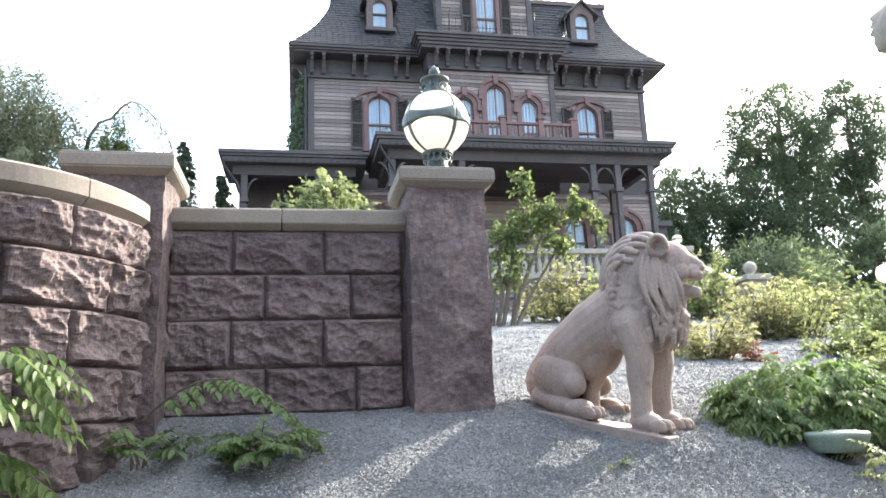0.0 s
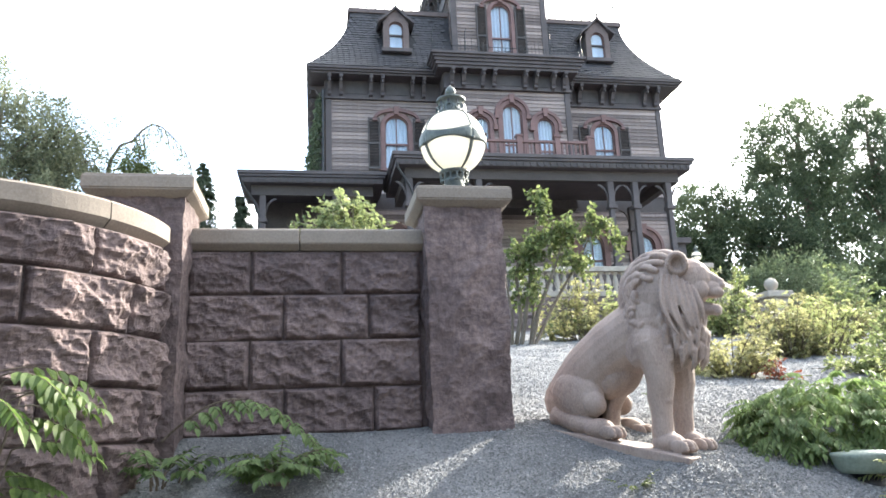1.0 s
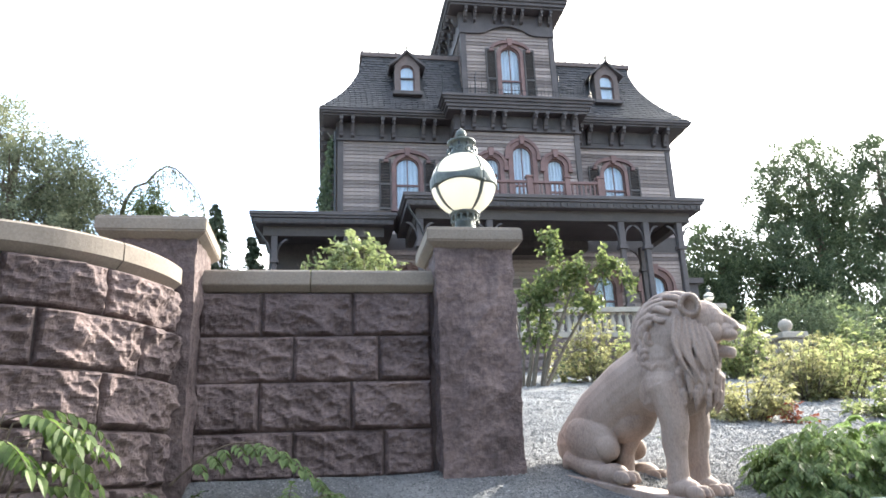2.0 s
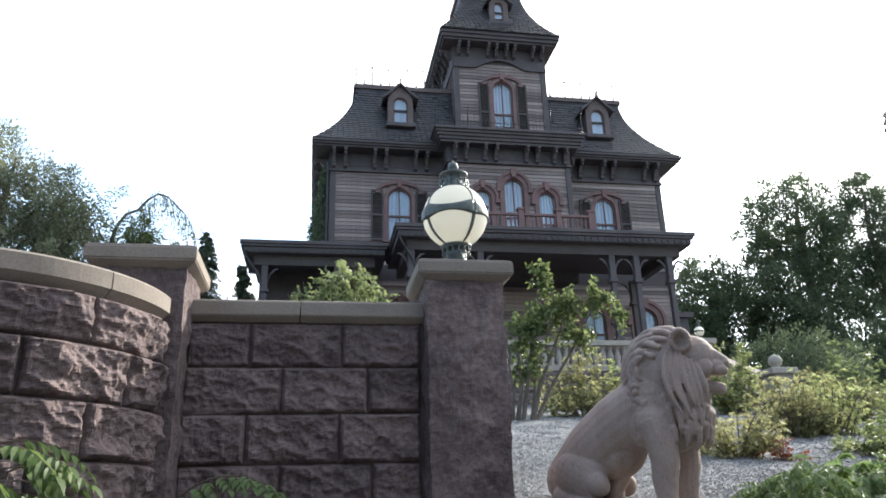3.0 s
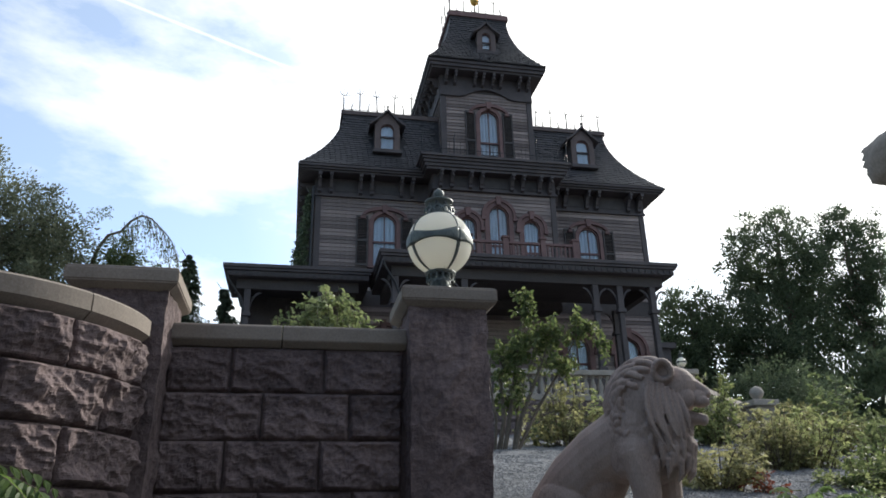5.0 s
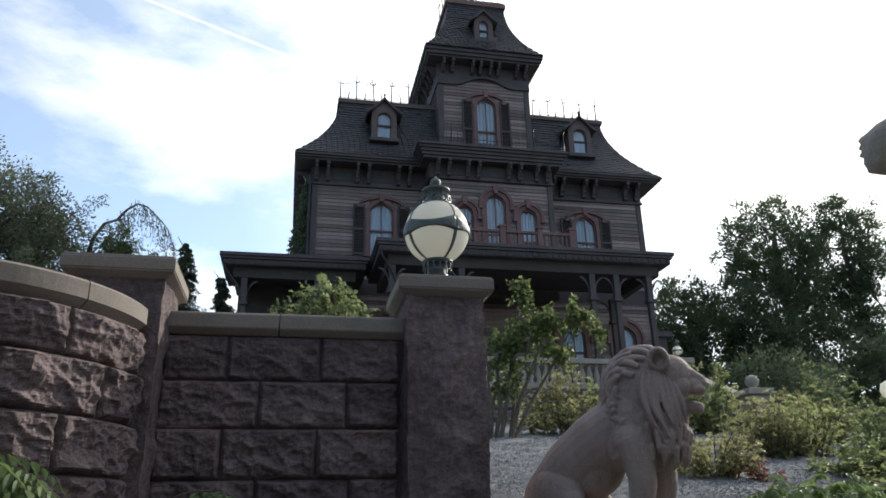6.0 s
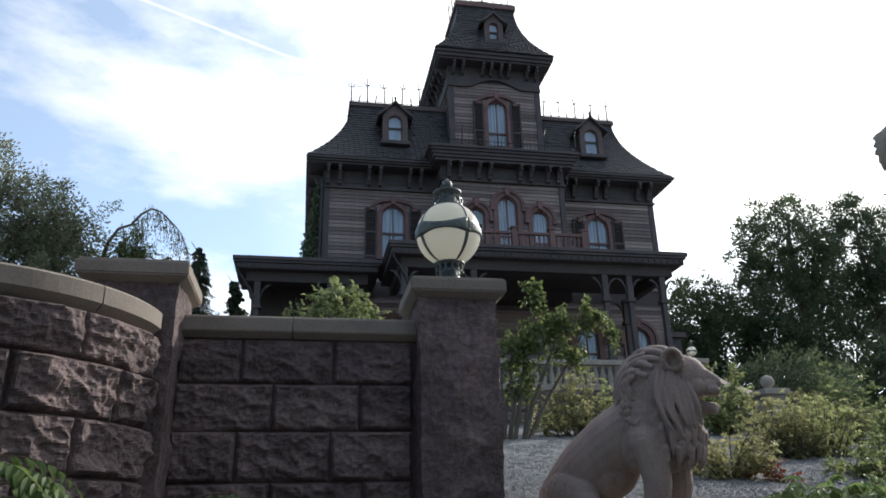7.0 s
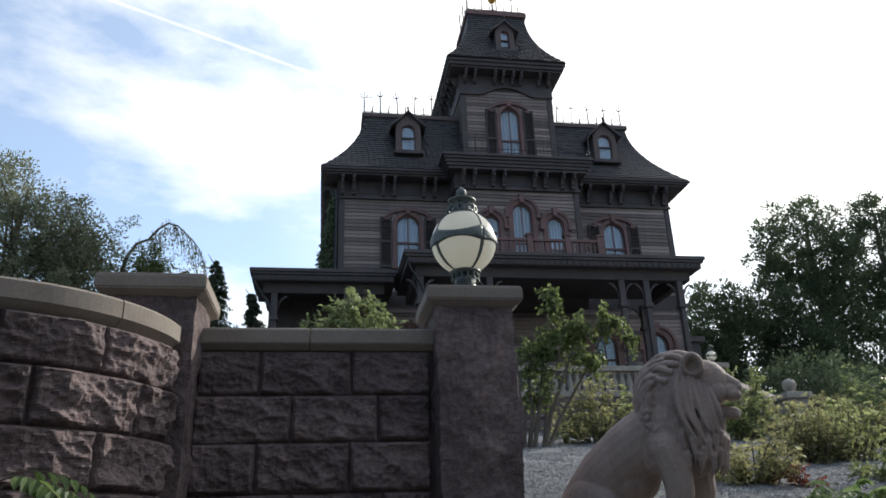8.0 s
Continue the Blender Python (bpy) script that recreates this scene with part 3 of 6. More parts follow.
def window(c, y, w, z0, z1, surround=0.2, shutters=0.0, hood=True, mullion=True, parent=None):
    win = new("window")
    win.parent = parent or HOUSE
    win.matrix_basis = pose(c, y, 0)
    part("surround", band(bmesh.new(), arch_line(w, z0, z1, 0.0), arch_line(w, z0, z1, surround), 0.19, pose(0, -0.10, 0)), M_RED, win, "red-brown arched surround")
    part("sash", band(bmesh.new(), arch_line(w - 0.12, z0 + 0.05, z1 - 0.06), arch_line(w + 0.02, z0 + 0.05, z1 + 0.01), 0.06, pose(0, 0.02, 0)), M_RED, win)
    mid = z0 + (z1 - z0) * 0.47
    part("meeting_rail", boxes((-w / 2, w / 2, -0.005, 0.06, mid - 0.04, mid + 0.04)), M_RED, win)
    if mullion:
        part("mullion", boxes((-0.022, 0.022, 0.022, 0.06, z0, z1 - 0.03)), M_RED, win)
    line = arch_line(w, z0, z1)
    bm = bmesh.new()
    prism(bm, line, 0.012, pose(0, 0.085, 0))
    pane = part("pane", bm, M_GLASS, win, "bluish window glass")
    pane.visible_shadow = False
    # folded curtain just behind
    bm = bmesh.new()
    n = 26
    cols = []
    for i in range(n + 1):
        x = -w / 2 - 0.05 + (w + 0.1) * i / n
        yy = 0.16 + 0.02 * math.sin(i * 1.5) + 0.01 * math.sin(i * 3.1)
        cols.append((bm.verts.new((x, yy, z0 - 0.05)), bm.verts.new((x, yy + 0.01, z1 + 0.05)), bm.verts.new((x, yy + 0.02, z0 - 0.05)), bm.verts.new((x, yy + 0.03, z1 + 0.05))))
    for a, b in zip(cols, cols[1:]):
        bm.faces.new((a[0], b[0], b[1], a[1]))
        bm.faces.new((a[2], a[3], b[3], b[2]))
    part("curtain", bm, M_CURTAIN, win, "pale drawn curtain tinted with reflected sky blue", True)
    part("sill", boxes((-w / 2 - surround - 0.05, w / 2 + surround + 0.05, -0.2, 0.02, z0 - 0.1, z0 - 0.002), bev=0.01), M_RED, win)
    if hood:
        g = surround + 0.004
        full = arch_line(w, z1 - w / 2 - 0.12, z1, g, 14)
        out = arch_line(w, z1 - w / 2 - 0.12, z1, g + 0.13, 14)
        if shutters:
            # a broad, flat hood that reaches out over the shutters
            hw = w / 2 + g + 0.20
            turns = [math.pi * (0.06 + 0.88 * k / 14) for k in range(15)]
            full = [(-hw * math.cos(a), z1 - 0.20 + (g + 0.20) * math.sin(a)) for a in turns]
            out = [(-(hw + 0.12) * math.cos(a), z1 - 0.20 + (g + 0.36) * math.sin(a)) for a in turns]
        part("hood_mould", band(bmesh.new(), full, out, 0.17, pose(0, -0.17, 0)), M_RED, win)
        for sx in (-1, 1):
            xx = sx * (w / 2 + g + (0.245 if shutters else 0.065))
            zs = z1 - 0.155 if shutters else z1 - w / 2 - 0.122
            part("label_stop", boxes((xx - 0.10, xx + 0.10, -0.19, 0.0, zs - 0.138, zs), bev=0.015), M_RED, win)
        bm = bmesh.new()
        prism(bm, [(-0.09, z1 + 0.02), (0.09, z1 + 0.02), (0.13, z1 + surround + 0.22), (-0.13, z1 + surround + 0.22)], 0.24, pose(0, -0.22, 0))
        part("keystone", bm, M_RED, win)
    for sx in (-1, 1):
        if not shutters:
            break
        x0 = sx * (w / 2 + surround + 0.03)
        x1 = x0 + sx * shutters
        a, b = min(x0, x1), max(x0, x1)
        zt = z1 - 0.12
        sh = part("shutter", boxes((a, a + 0.06, -0.12, -0.05, z0, zt), (b - 0.06, b, -0.12, -0.05, z0, zt), (a + 0.06, b - 0.06, -0.12, -0.05, z0, z0 + 0.1), (a + 0.06, b - 0.06, -0.12, -0.05, zt - 0.1, zt), (a + 0.06, b - 0.06, -0.115, -0.055, (z0 + zt) / 2 - 0.05, (z0 + zt) / 2 + 0.05)), M_SHUT, win, "dark louvred shutter")
        bm = bmesh.new()
        z = z0 + 0.13
        while z < zt - 0.14:
            r = bmesh.ops.create_cube(bm, size=1, matrix=Matrix.Translation(((a + b) / 2, -0.082, z)) @ Matrix.Rotation(radians(-38), 4, "X") @ Matrix.Diagonal((b - a - 0.11, 0.055, 0.012, 1)))
            z += 0.07
        part("louvre_panel", bm, M_SHUT, win, "angled louvres")
    return win


def cornice(name, x0, x1, y0, y1, steps, parent=None):
    """Stacked square mouldings, each (z0, z1, outset) about a plan."""
    bm = bmesh.new()
    for z0, z1, o in steps:
        box(bm, x0 - o, x1 + o, y0 - o, y1 + o, z0, z1, 0.02)
    return part(name, bm, M_TRIM, parent or HOUSE)


BRACKET_MESH = {}


def bracket(x, y, z, h=0.75, d=0.7, w=0.16, turn=0.0):
    key = (h, d, w)
    if key not in BRACKET_MESH:
        bm = bmesh.new()
        pts = [(0, 0), (-d, 0), (-d, -0.14)]
        for k in range(7):
            a = k / 6
            pts.append((-d + 0.08 + (d - 0.26) * a, -0.16 - (h - 0.36) * (a ** 1.7) - 0.05 * math.sin(a * 9)))
        pts += [(-0.2, -h + 0.06), (-0.1, -h), (0, -h)]
        prism(bm, pts, w, Matrix(((0, 1, 0, -w / 2), (1, 0, 0, 0), (0, 0, 1, 0), (0, 0, 0, 1))))
        # a turned drop at the tip
        lathe(bm, [(0.02, -0.34), (0.055, -0.30), (0.06, -0.24), (0.03, -0.20), (0.05, -0.15), (0.05, -0.135)], 8, (0, -d + 0.08, 0))
        bmesh.ops.recalc_face_normals(bm, faces=bm.faces)
        me = bpy.data.meshes.new("bracket")
        bm.to_mesh(me)
        bm.free()
        me.materials.append(M_TRIM)
        BRACKET_MESH[key] = me
    ob = new("bracket", BRACKET_MESH[key])
    ob.parent = HOUSE
    ob.matrix_basis = pose(x, y, z, 0, 0, turn)
    return ob


def mansard(name, x0, x1, y0, y1, z0, tx0, tx1, ty0, ty1, z1, bend=2.1, rows=13):
    """A bell-cast mansard: flaring eaves rising concave to a smaller flat top."""
    bm = bmesh.new()
    rings = []
    for j in range(rows + 1):
        f = j / rows
        g = 1 - (1 - f) ** bend  # plan moves in fast near the eaves
        z = z0 + (z1 - z0) * f
        rings.append([bm.verts.new((x0 + (tx0 - x0) * g, y0 + (ty0 - y0) * g, z)), bm.verts.new((x1 + (tx1 - x1) * g, y0 + (ty0 - y0) * g, z)), bm.verts.new((x1 + (tx1 - x1) * g, y1 + (ty1 - y1) * g, z)), bm.verts.new((x0 + (tx0 - x0) * g, y1 + (ty1 - y1) * g, z))])
    for p, q in zip(rings, rings[1:]):
        for i in range(4):
            bm.faces.new((p[i], p[(i + 1) % 4], q[(i + 1) % 4], q[i]))
    bm.faces.new(rings[0][::-1])
    bm.faces.new(rings[-1])
    return part(name, bm, M_ROOF, HOUSE, "dark slate mansard roof")


def shingles(x0, x1, y0, z0, tx0, tx1, ty0, z1, bend, holes, wide=0.24, rows=26):
    """Scalloped slates over the front slope, in one mesh past counting."""
    vs, fs = [], []
    rng = random.Random(5)

    def at(f, s):
        g = 1 - (1 - f) ** bend
        a, b = x0 + (tx0 - x0) * g, x1 + (tx1 - x1) * g
        return a + (b - a) * s, y0 + (ty0 - y0) * g, z0 + (z1 - z0) * f, b - a
    for j in range(rows):
        f0, f1 = j / rows, min(1.0, (j + 1.35) / rows)
        n = max(3, int(at(f0, 0)[3] / wide))
        for i in range(n):
            s0, s1 = (i + 0.03 + (j % 2) * 0.5) / n, (i + 0.97 + (j % 2) * 0.5) / n
            if s1 > 1:
                continue
            xm, ym, zm, _ = at(f0, (s0 + s1) / 2)
            if any(h[0] < xm < h[1] and h[2] < zm < h[3] for h in holes) or rng.random() < 0.012:
                continue
            lift = 0.035 + rng.uniform(0, 0.018)
            k = len(vs)
            tipdrop = 0.25 / rows
            for f, s, l in ((f0, s0, lift), (max(0.0, f0 - tipdrop), s0 + (s1 - s0) * 0.5, lift), (f0, s1, lift), (f1, s1, 0.006), (f1, s0, 0.006)):
                x, y, z, _ = at(f, s)
                vs.append((x, y - l, z + l * 0.35))
            for f, s in ((f0, s0), (max(0.0, f0 - tipdrop), s0 + (s1 - s0) * 0.5), (f0, s1)):
                x, y, z, _ = at(f, s)
                vs.append((x, y - 0.004, z - 0.004))
            fs += [(k, k + 1, k + 2, k + 3, k + 4), (k, k + 5, k + 6, k + 1), (k + 1, k + 6, k + 7, k + 2)]
    me = bpy.data.meshes.new("slate_covering")
    me.from_pydata(vs, [], fs)
    me.materials.append(M_ROOF)
    ob = new("slate_covering", me)
    ob.parent = HOUSE
    tagged(ob, "scalloped dark slates, a few slipped", kind="stuff")


def dormer(c, y, w, z0, z1, wall, apex, depth):
    d = new("dormer")
    d.parent = HOUSE
    d.matrix_basis = pose(c, y, 0)
    h = wall / 2
    ws = 0.10
    part("dormer_body", boxes((-h, -h + 0.12, 0.0, depth, z0 - 0.25, z1 + 0.05), (h - 0.12, h, 0.0, depth, z0 - 0.25, z1 + 0.05), (-h + 0.12, h - 0.12, 0.25, 0.32, z0 - 0.2, z1 + 0.3)), M_TRIM, d)
    part("front", band(bmesh.new(), arch_line(w, z0, z1), arch_line(w, z0, z1, (wall - w) / 2 + 0.02), 0.14, pose(0, -0.06, 0)), M_BROWN, d, "arched timber dormer front")
    part("sash", band(bmesh.new(), arch_line(w - 0.09, z0 + 0.03, z1 - 0.045), arch_line(w + 0.01, z0 + 0.03, z1 + 0.005), 0.05, pose(0, 0.03, 0)), M_RED, d)
    m_ = z0 + (z1 - z0) * 0.5
    part("meeting_rail", boxes((-w / 2, w / 2, 0.0, 0.07, m_ - 0.035, m_ + 0.035)), M_TRIM, d)
    bm = bmesh.new()
    prism(bm, arch_line(w, z0, z1), 0.012, pose(0, 0.085, 0))
    pn = part("pane", bm, M_GLASS, d, "bluish window glass")
    pn.visible_shadow = False
    part("curtain", boxes((-w / 2 - 0.03, w / 2 + 0.03, 0.11, 0.125, z0, z1 + 0.02)), M_CURTAIN, d, "pale curtain tinted with reflected sky blue")
    part("sill", boxes((-h - 0.12, h + 0.12, -0.22, 0.05, z0 - 0.24, z0 - 0.06), bev=0.02), M_TRIM, d)
    e = h + 0.26
    spring = z1 - 0.12
    line = [(-e, spring - 0.02), (-h * 0.75, spring + (apex - spring) * 0.42), (0, apex), (h * 0.75, spring + (apex - spring) * 0.42), (e, spring - 0.02)]
    up = [(x * 1.02, z + 0.11) for x, z in line]
    part("gable_roof", band(bmesh.new(), line, up, depth + 0.25, pose(0, -0.22, 0)), M_TRIM, d)
    bm = bmesh.new()
    prism(bm, [(-h - 0.05, spring), (-h * 0.74, spring + (apex - spring) * 0.41), (0, apex - 0.02), (h * 0.74, spring + (apex - spring) * 0.41), (h + 0.05, spring), (w / 2, spring), (w * 0.36, z1 - 0.03), (0, z1 + 0.1), (-w * 0.36, z1 - 0.03), (-w / 2, spring)], 0.10, pose(0, -0.05, 0))
    part("tympanum", bm, M_BROWN, d)
    bm = bmesh.new()
    lathe(bm, [(0.03, apex + 0.08), (0.05, apex + 0.13), (0.02, apex + 0.17), (0.065, apex + 0.24), (0.02, apex + 0.33), (0.004, apex + 0.40)], 8, (0, -0.15, 0))
    part("finial", bm, M_IRON, d)


def cresting(x0, x1, y, z, seed, step=0.42, axis="x"):
    """Bent, broken iron roof cresting: tall forked stems, short ones between, a thin wire through them."""
    rng = random.Random(seed)
    bm = bmesh.new()
    P = (lambda a, b, c: (a, y + b, c)) if axis == "x" else (lambda a, b, c: (y + b, a, c))
    p, k, tops = x0, 0, []
    while p <= x1 + 0.01:
        tall = k % 2 == 0
        h = (1.32 if tall else 0.55) * rng.uniform(0.85, 1.1)
        dx, dy = rng.uniform(-0.12, 0.12), rng.uniform(-0.06, 0.06)
        tube(bm, [P(p, 0, z), P(p + dx * 0.2, dy, z + h * 0.6), P(p + dx, dy, z + h)], [0.034, 0.028, 0.014], 5)
        if tall:
            zc = z + h * 0.70
            tops.append(P(p + dx * 0.4, dy, zc))
            for sgn in (-1, 1):
                if rng.random() < 0.85:
                    tube(bm, [P(p + dx * 0.5, dy, zc), P(p + dx * 0.5 + sgn * 0.12, dy, zc + 0.07), P(p + dx * 0.5 + sgn * 0.17, dy, zc + 0.24)], [0.022, 0.019, 0.009], 4)
        p += step * rng.uniform(0.9, 1.1)
        k += 1
    if len(tops) > 1:
        tube(bm, tops, [0.011] * len(tops), 4)
    tube(bm, [P(x0, 0, z + 0.12), P(x1, 0, z + 0.12)], [0.015, 0.015], 5)
    return part("roof_cresting", bm, M_IRON, HOUSE, "bent wrought-iron roof cresting")


def build_house():
    FL, EV = 5.3, 15.3
    # openings: x0, x1, z0, z1
    def hole(c, w, z0, z1):
        return (c - w / 2, c + w / 2, z0, z1)
    up = [hole(3.53, 1.06, 11.0, 13.49), hole(13.12, 1.0, 11.0, 13.42)]
    low = [hole(14.52, 1.0, 5.9, 8.12), hole(12.1, 1.0, 5.9, 8.12), hole(3.5, 1.0, 5.9, 8.12)]
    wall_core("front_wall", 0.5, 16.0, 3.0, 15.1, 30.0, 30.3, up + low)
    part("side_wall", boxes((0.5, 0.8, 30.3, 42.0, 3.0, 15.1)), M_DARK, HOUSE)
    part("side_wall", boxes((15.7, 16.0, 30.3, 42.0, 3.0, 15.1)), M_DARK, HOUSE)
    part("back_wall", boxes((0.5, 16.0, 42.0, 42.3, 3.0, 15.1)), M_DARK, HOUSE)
    siding(0.72, 5.6, 30.0, 9.9, 14.22, [h for h in up])
    siding(11.1, 15.78, 30.0, 9.9, 14.22, [h for h in up])
    siding(0.72, 15.78, 30.0, FL, 9.2, low)
    siding(30.1, 41.8, 30.0, FL, 14.22, side=0.5)
    # corner boards and gutter pipe
    for x0, x1 in ((0.46, 0.72), (15.78, 16.04)):
        part("corner_board", boxes((x0, x1, 29.93, 30.12, FL, 14.22), bev=0.01), M_TRIM, HOUSE)
    bm = bmesh.new()
    tube(bm, [(0.36, 29.85, 14.6), (0.36, 29.85, 10.2)], [0.05, 0.05], 8)
    part("downpipe", bm, M_IRON, HOUSE)
    window(3.53, 30.0, 1.06, 11.0, 13.49, 0.17, 0.52)
    window(13.12, 30.0, 1.0, 11.0, 13.42, 0.17, 0.52)
    for c in (14.52, 12.1, 3.5):
        window(c, 30.0, 1.0, 5.9, 8.12, 0.26, 0.0)
    # main eaves
    part("frieze", boxes((0.44, 5.6, 29.9, 30.0, 14.2, 15.08)), M_TRIM, HOUSE)
    part("frieze", boxes((11.1, 16.06, 29.9, 30.0, 14.2, 15.08)), M_TRIM, HOUSE)
    part("frieze_moulding", boxes((0.40, 5.6, 29.84, 29.9, 14.2, 14.32)), M_TRIM, HOUSE)
    part("frieze_moulding", boxes((11.1, 16.1, 29.84, 29.9, 14.2, 14.32)), M_TRIM, HOUSE)
    part("side_frieze", boxes((0.40, 0.5, 30.0, 42.3, 14.2, 15.08)), M_TRIM, HOUSE)
    cornice("main_cornice", 0.55, 15.98, 29.95, 42.4, ((15.08, 15.16, 0.72), (15.16, 15.25, 0.82), (15.25, 15.36, 0.90)))
    for x in (0.62, 1.12, 2.42, 2.92, 4.25, 4.75, 11.55, 12.0, 13.1, 13.6, 15.2, 15.75):
        bracket(x, 29.9, 15.08, 0.78, 0.66, 0.15)
    for k in range(8):
        bracket(0.4, 30.6 + k * 1.3, 15.08, 0.62, 0.66, 0.15, -90)
    for x0, x1 in ((1.3, 2.25), (3.1, 4.08), (12.2, 12.95), (13.8, 15.0)):
        part("frieze_panel", boxes((x0, x1, 29.875, 29.9, 14.45, 14.95), bev=0.008), M_SHUT, HOUSE)
    mansard("main_roof", -0.36, 16.8, 29.08, 43.2, 15.36, 1.6, 14.75, 30.7, 41.6, 19.02, 1.8)
    dorm_holes = [(2.85, 4.45, 16.2, 18.6), (12.4, 13.9, 16.2, 18.6)]
    shingles(-0.34, 16.78, 29.08, 15.38, 1.6, 14.75, 30.7, 18.97, 1.8, dorm_holes + [(5.9, 11.0, 15.0, 20.0)], 0.25, 24)
    part("roof_curb", boxes((1.5, 14.85, 30.6, 30.78, 18.92, 19.14), (1.5, 1.68, 30.78, 41.7, 18.92, 19.14), (14.67, 14.85, 30.78, 41.7, 18.92, 19.14), bev=0.015), M_BROWN, HOUSE)
    dormer(3.6, 29.78, 0.66, 16.68, 18.0, 1.12, 18.62, 1.3)
    dormer(13.17, 29.78, 0.66, 16.68, 18.0, 1.12, 18.62, 1.3)
    cresting(1.6, 6.0, 30.7, 19.12, 3)
    cresting(11.2, 14.8, 30.7, 19.12, 8)
    # projecting bay with three windows
    bay = [hole(8.48, 0.9, 10.2, 13.72), hole(9.97, 0.77, 10.2, 13.12), hole(7.06, 0.77, 10.2, 13.12)]
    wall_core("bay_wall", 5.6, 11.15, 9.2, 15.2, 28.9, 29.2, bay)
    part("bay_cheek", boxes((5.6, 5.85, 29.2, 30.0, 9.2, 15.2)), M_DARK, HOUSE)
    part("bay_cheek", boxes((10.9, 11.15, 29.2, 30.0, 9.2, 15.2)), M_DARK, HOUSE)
    siding(5.8, 10.95, 28.9, 9.6, 14.35, bay)
    siding(28.95, 29.95, 29, 9.6, 14.35, side=5.6)
    for x0, x1 in ((5.56, 5.80), (10.95, 11.19)):
        part("corner_board", boxes((x0, x1, 28.82, 29.02, 9.6, 14.35), bev=0.01), M_TRIM, HOUSE)
    window(8.48, 28.9, 0.9, 10.2, 13.72, 0.2)
    window(9.97, 28.9, 0.77, 10.2, 13.12, 0.19, mullion=False)
    window(7.06, 28.9, 0.77, 10.2, 13.12, 0.19, mullion=False)
    part("bay_frieze", boxes((5.54, 11.21, 28.78, 28.88, 14.35, 15.1), (5.5, 11.25, 28.72, 28.78, 14.35, 14.46), (5.5, 5.6, 28.88, 30, 14.35, 15.1)), M_TRIM, HOUSE)
    for x in (5.85, 6.35, 7.2, 7.7, 9.1, 9.6, 10.4, 10.9):
        bracket(x, 28.78, 15.1, 0.7, 0.62, 0.15)
    for x0, x1 in ((6.5, 7.05), (7.85, 8.95), (9.75, 10.28)):
        part("frieze_panel", boxes((x0, x1, 28.755, 28.78, 14.55, 15.0), bev=0.008), M_SHUT, HOUSE)
    bm = bmesh.new()
    for z0, z1, o in ((15.1, 15.22, 0.55), (15.22, 15.36, 0.63), (15.36, 15.5, 0.70), (15.5, 15.62, 0.78), (15.62, 15.74, 0.86)):
        box(bm, 5.72 - o, 10.93 + o, 28.85 - o, 29.98, z0, z1, 0.02)
    part("balcony_cornice", bm, M_TRIM, HOUSE, "heavy stepped balcony cornice")
    # iron rail on the tower balcony
    bm = bmesh.new()
    rng = random.Random(4)
    for k in range(40):
        x = 5.0 + k * 0.168
        tube(bm, [(x, 28.15, 15.74), (x + rng.uniform(-0.04, 0.04), 28.15 + rng.uniform(-0.03, 0.03), 16.3 + rng.uniform(-0.15, 0.15))], [0.013, 0.009], 4)
    tube(bm, [(4.95, 28.15, 16.05), (11.65, 28.15, 16.05)], [0.014, 0.014], 5)
    for x in (4.95, 6.4, 10.2, 11.65):
        tube(bm, [(x, 28.15, 15.74), (x, 28.15, 16.6), (x + 0.06, 28.15, 16.9)], [0.03, 0.025, 0.012], 6)
    part("balcony_rail", bm, M_IRON, HOUSE, "bent iron balcony rail")
    # tower
    tw = [hole(8.56, 0.96, 16.0, 19.36)]
    wall_core("tower_wall", 6.25, 10.75, 15.5, 21.5, 30.0, 30.3, tw)
    part("tower_side", boxes((6.25, 6.5, 30.3, 34.2, 15.5, 21.5)), M_DARK, HOUSE)
    part("tower_side", boxes((10.5, 10.75, 30.3, 34.2, 15.5, 21.5)), M_DARK, HOUSE)
    part("tower_back", boxes((6.25, 10.75, 34.2, 34.4, 15.5, 21.5)), M_DARK, HOUSE)
    siding(6.47, 10.53, 30.0, 15.74, 20.3, tw)
    siding(30.1, 34.2, 30.0, 16.0, 20.2, side=6.25)
    for x0, x1 in ((6.2, 6.47), (10.53, 10.8)):
        part("corner_board", boxes((x0, x1, 29.92, 30.1, 15.74, 20.2), bev=0.01), M_TRIM, HOUSE)
    window(8.56, 30.0, 0.96, 16.0, 19.36, 0.17, 0.5)
    # tower frieze, bent up over the window's arch
    bm = bmesh.new()
    low_line = [(-2.32, 20.0), (-1.4, 20.0)] + [(-1.15 + 2.3 * k / 10, 20.05 + 0.42 * math.sin(math.pi * k / 10)) for k in range(11)] + [(1.4, 20.0), (2.32, 20.0)]
    band(bm, low_line, [(x, 21.15) for x, z in low_line], 0.1, pose(8.5, 29.9, 0))
    part("tower_frieze", bm, M_TRIM, HOUSE)
    bm = bmesh.new()
    band(bm, low_line, [(x, z + 0.1) for x, z in low_line], 0.06, pose(8.5, 29.84, 0))
    part("frieze_moulding", bm, M_TRIM, HOUSE)
    part("side_frieze", boxes((6.16, 6.25, 29.95, 34.4, 20.0, 21.15)), M_TRIM, HOUSE)
    part("side_frieze", boxes((10.75, 10.84, 29.95, 34.4, 20.0, 21.15)), M_TRIM, HOUSE)
    cornice("tower_cornice", 6.28, 10.58, 29.93, 34.2, ((21.15, 21.25, 0.62), (21.25, 21.42, 0.72), (21.42, 21.58, 0.80)))
    for x in (6.45, 6.9, 7.9, 8.3, 8.8, 9.2, 10.15, 10.6):
        bracket(x, 29.9, 21.15, 0.55, 0.55, 0.13)
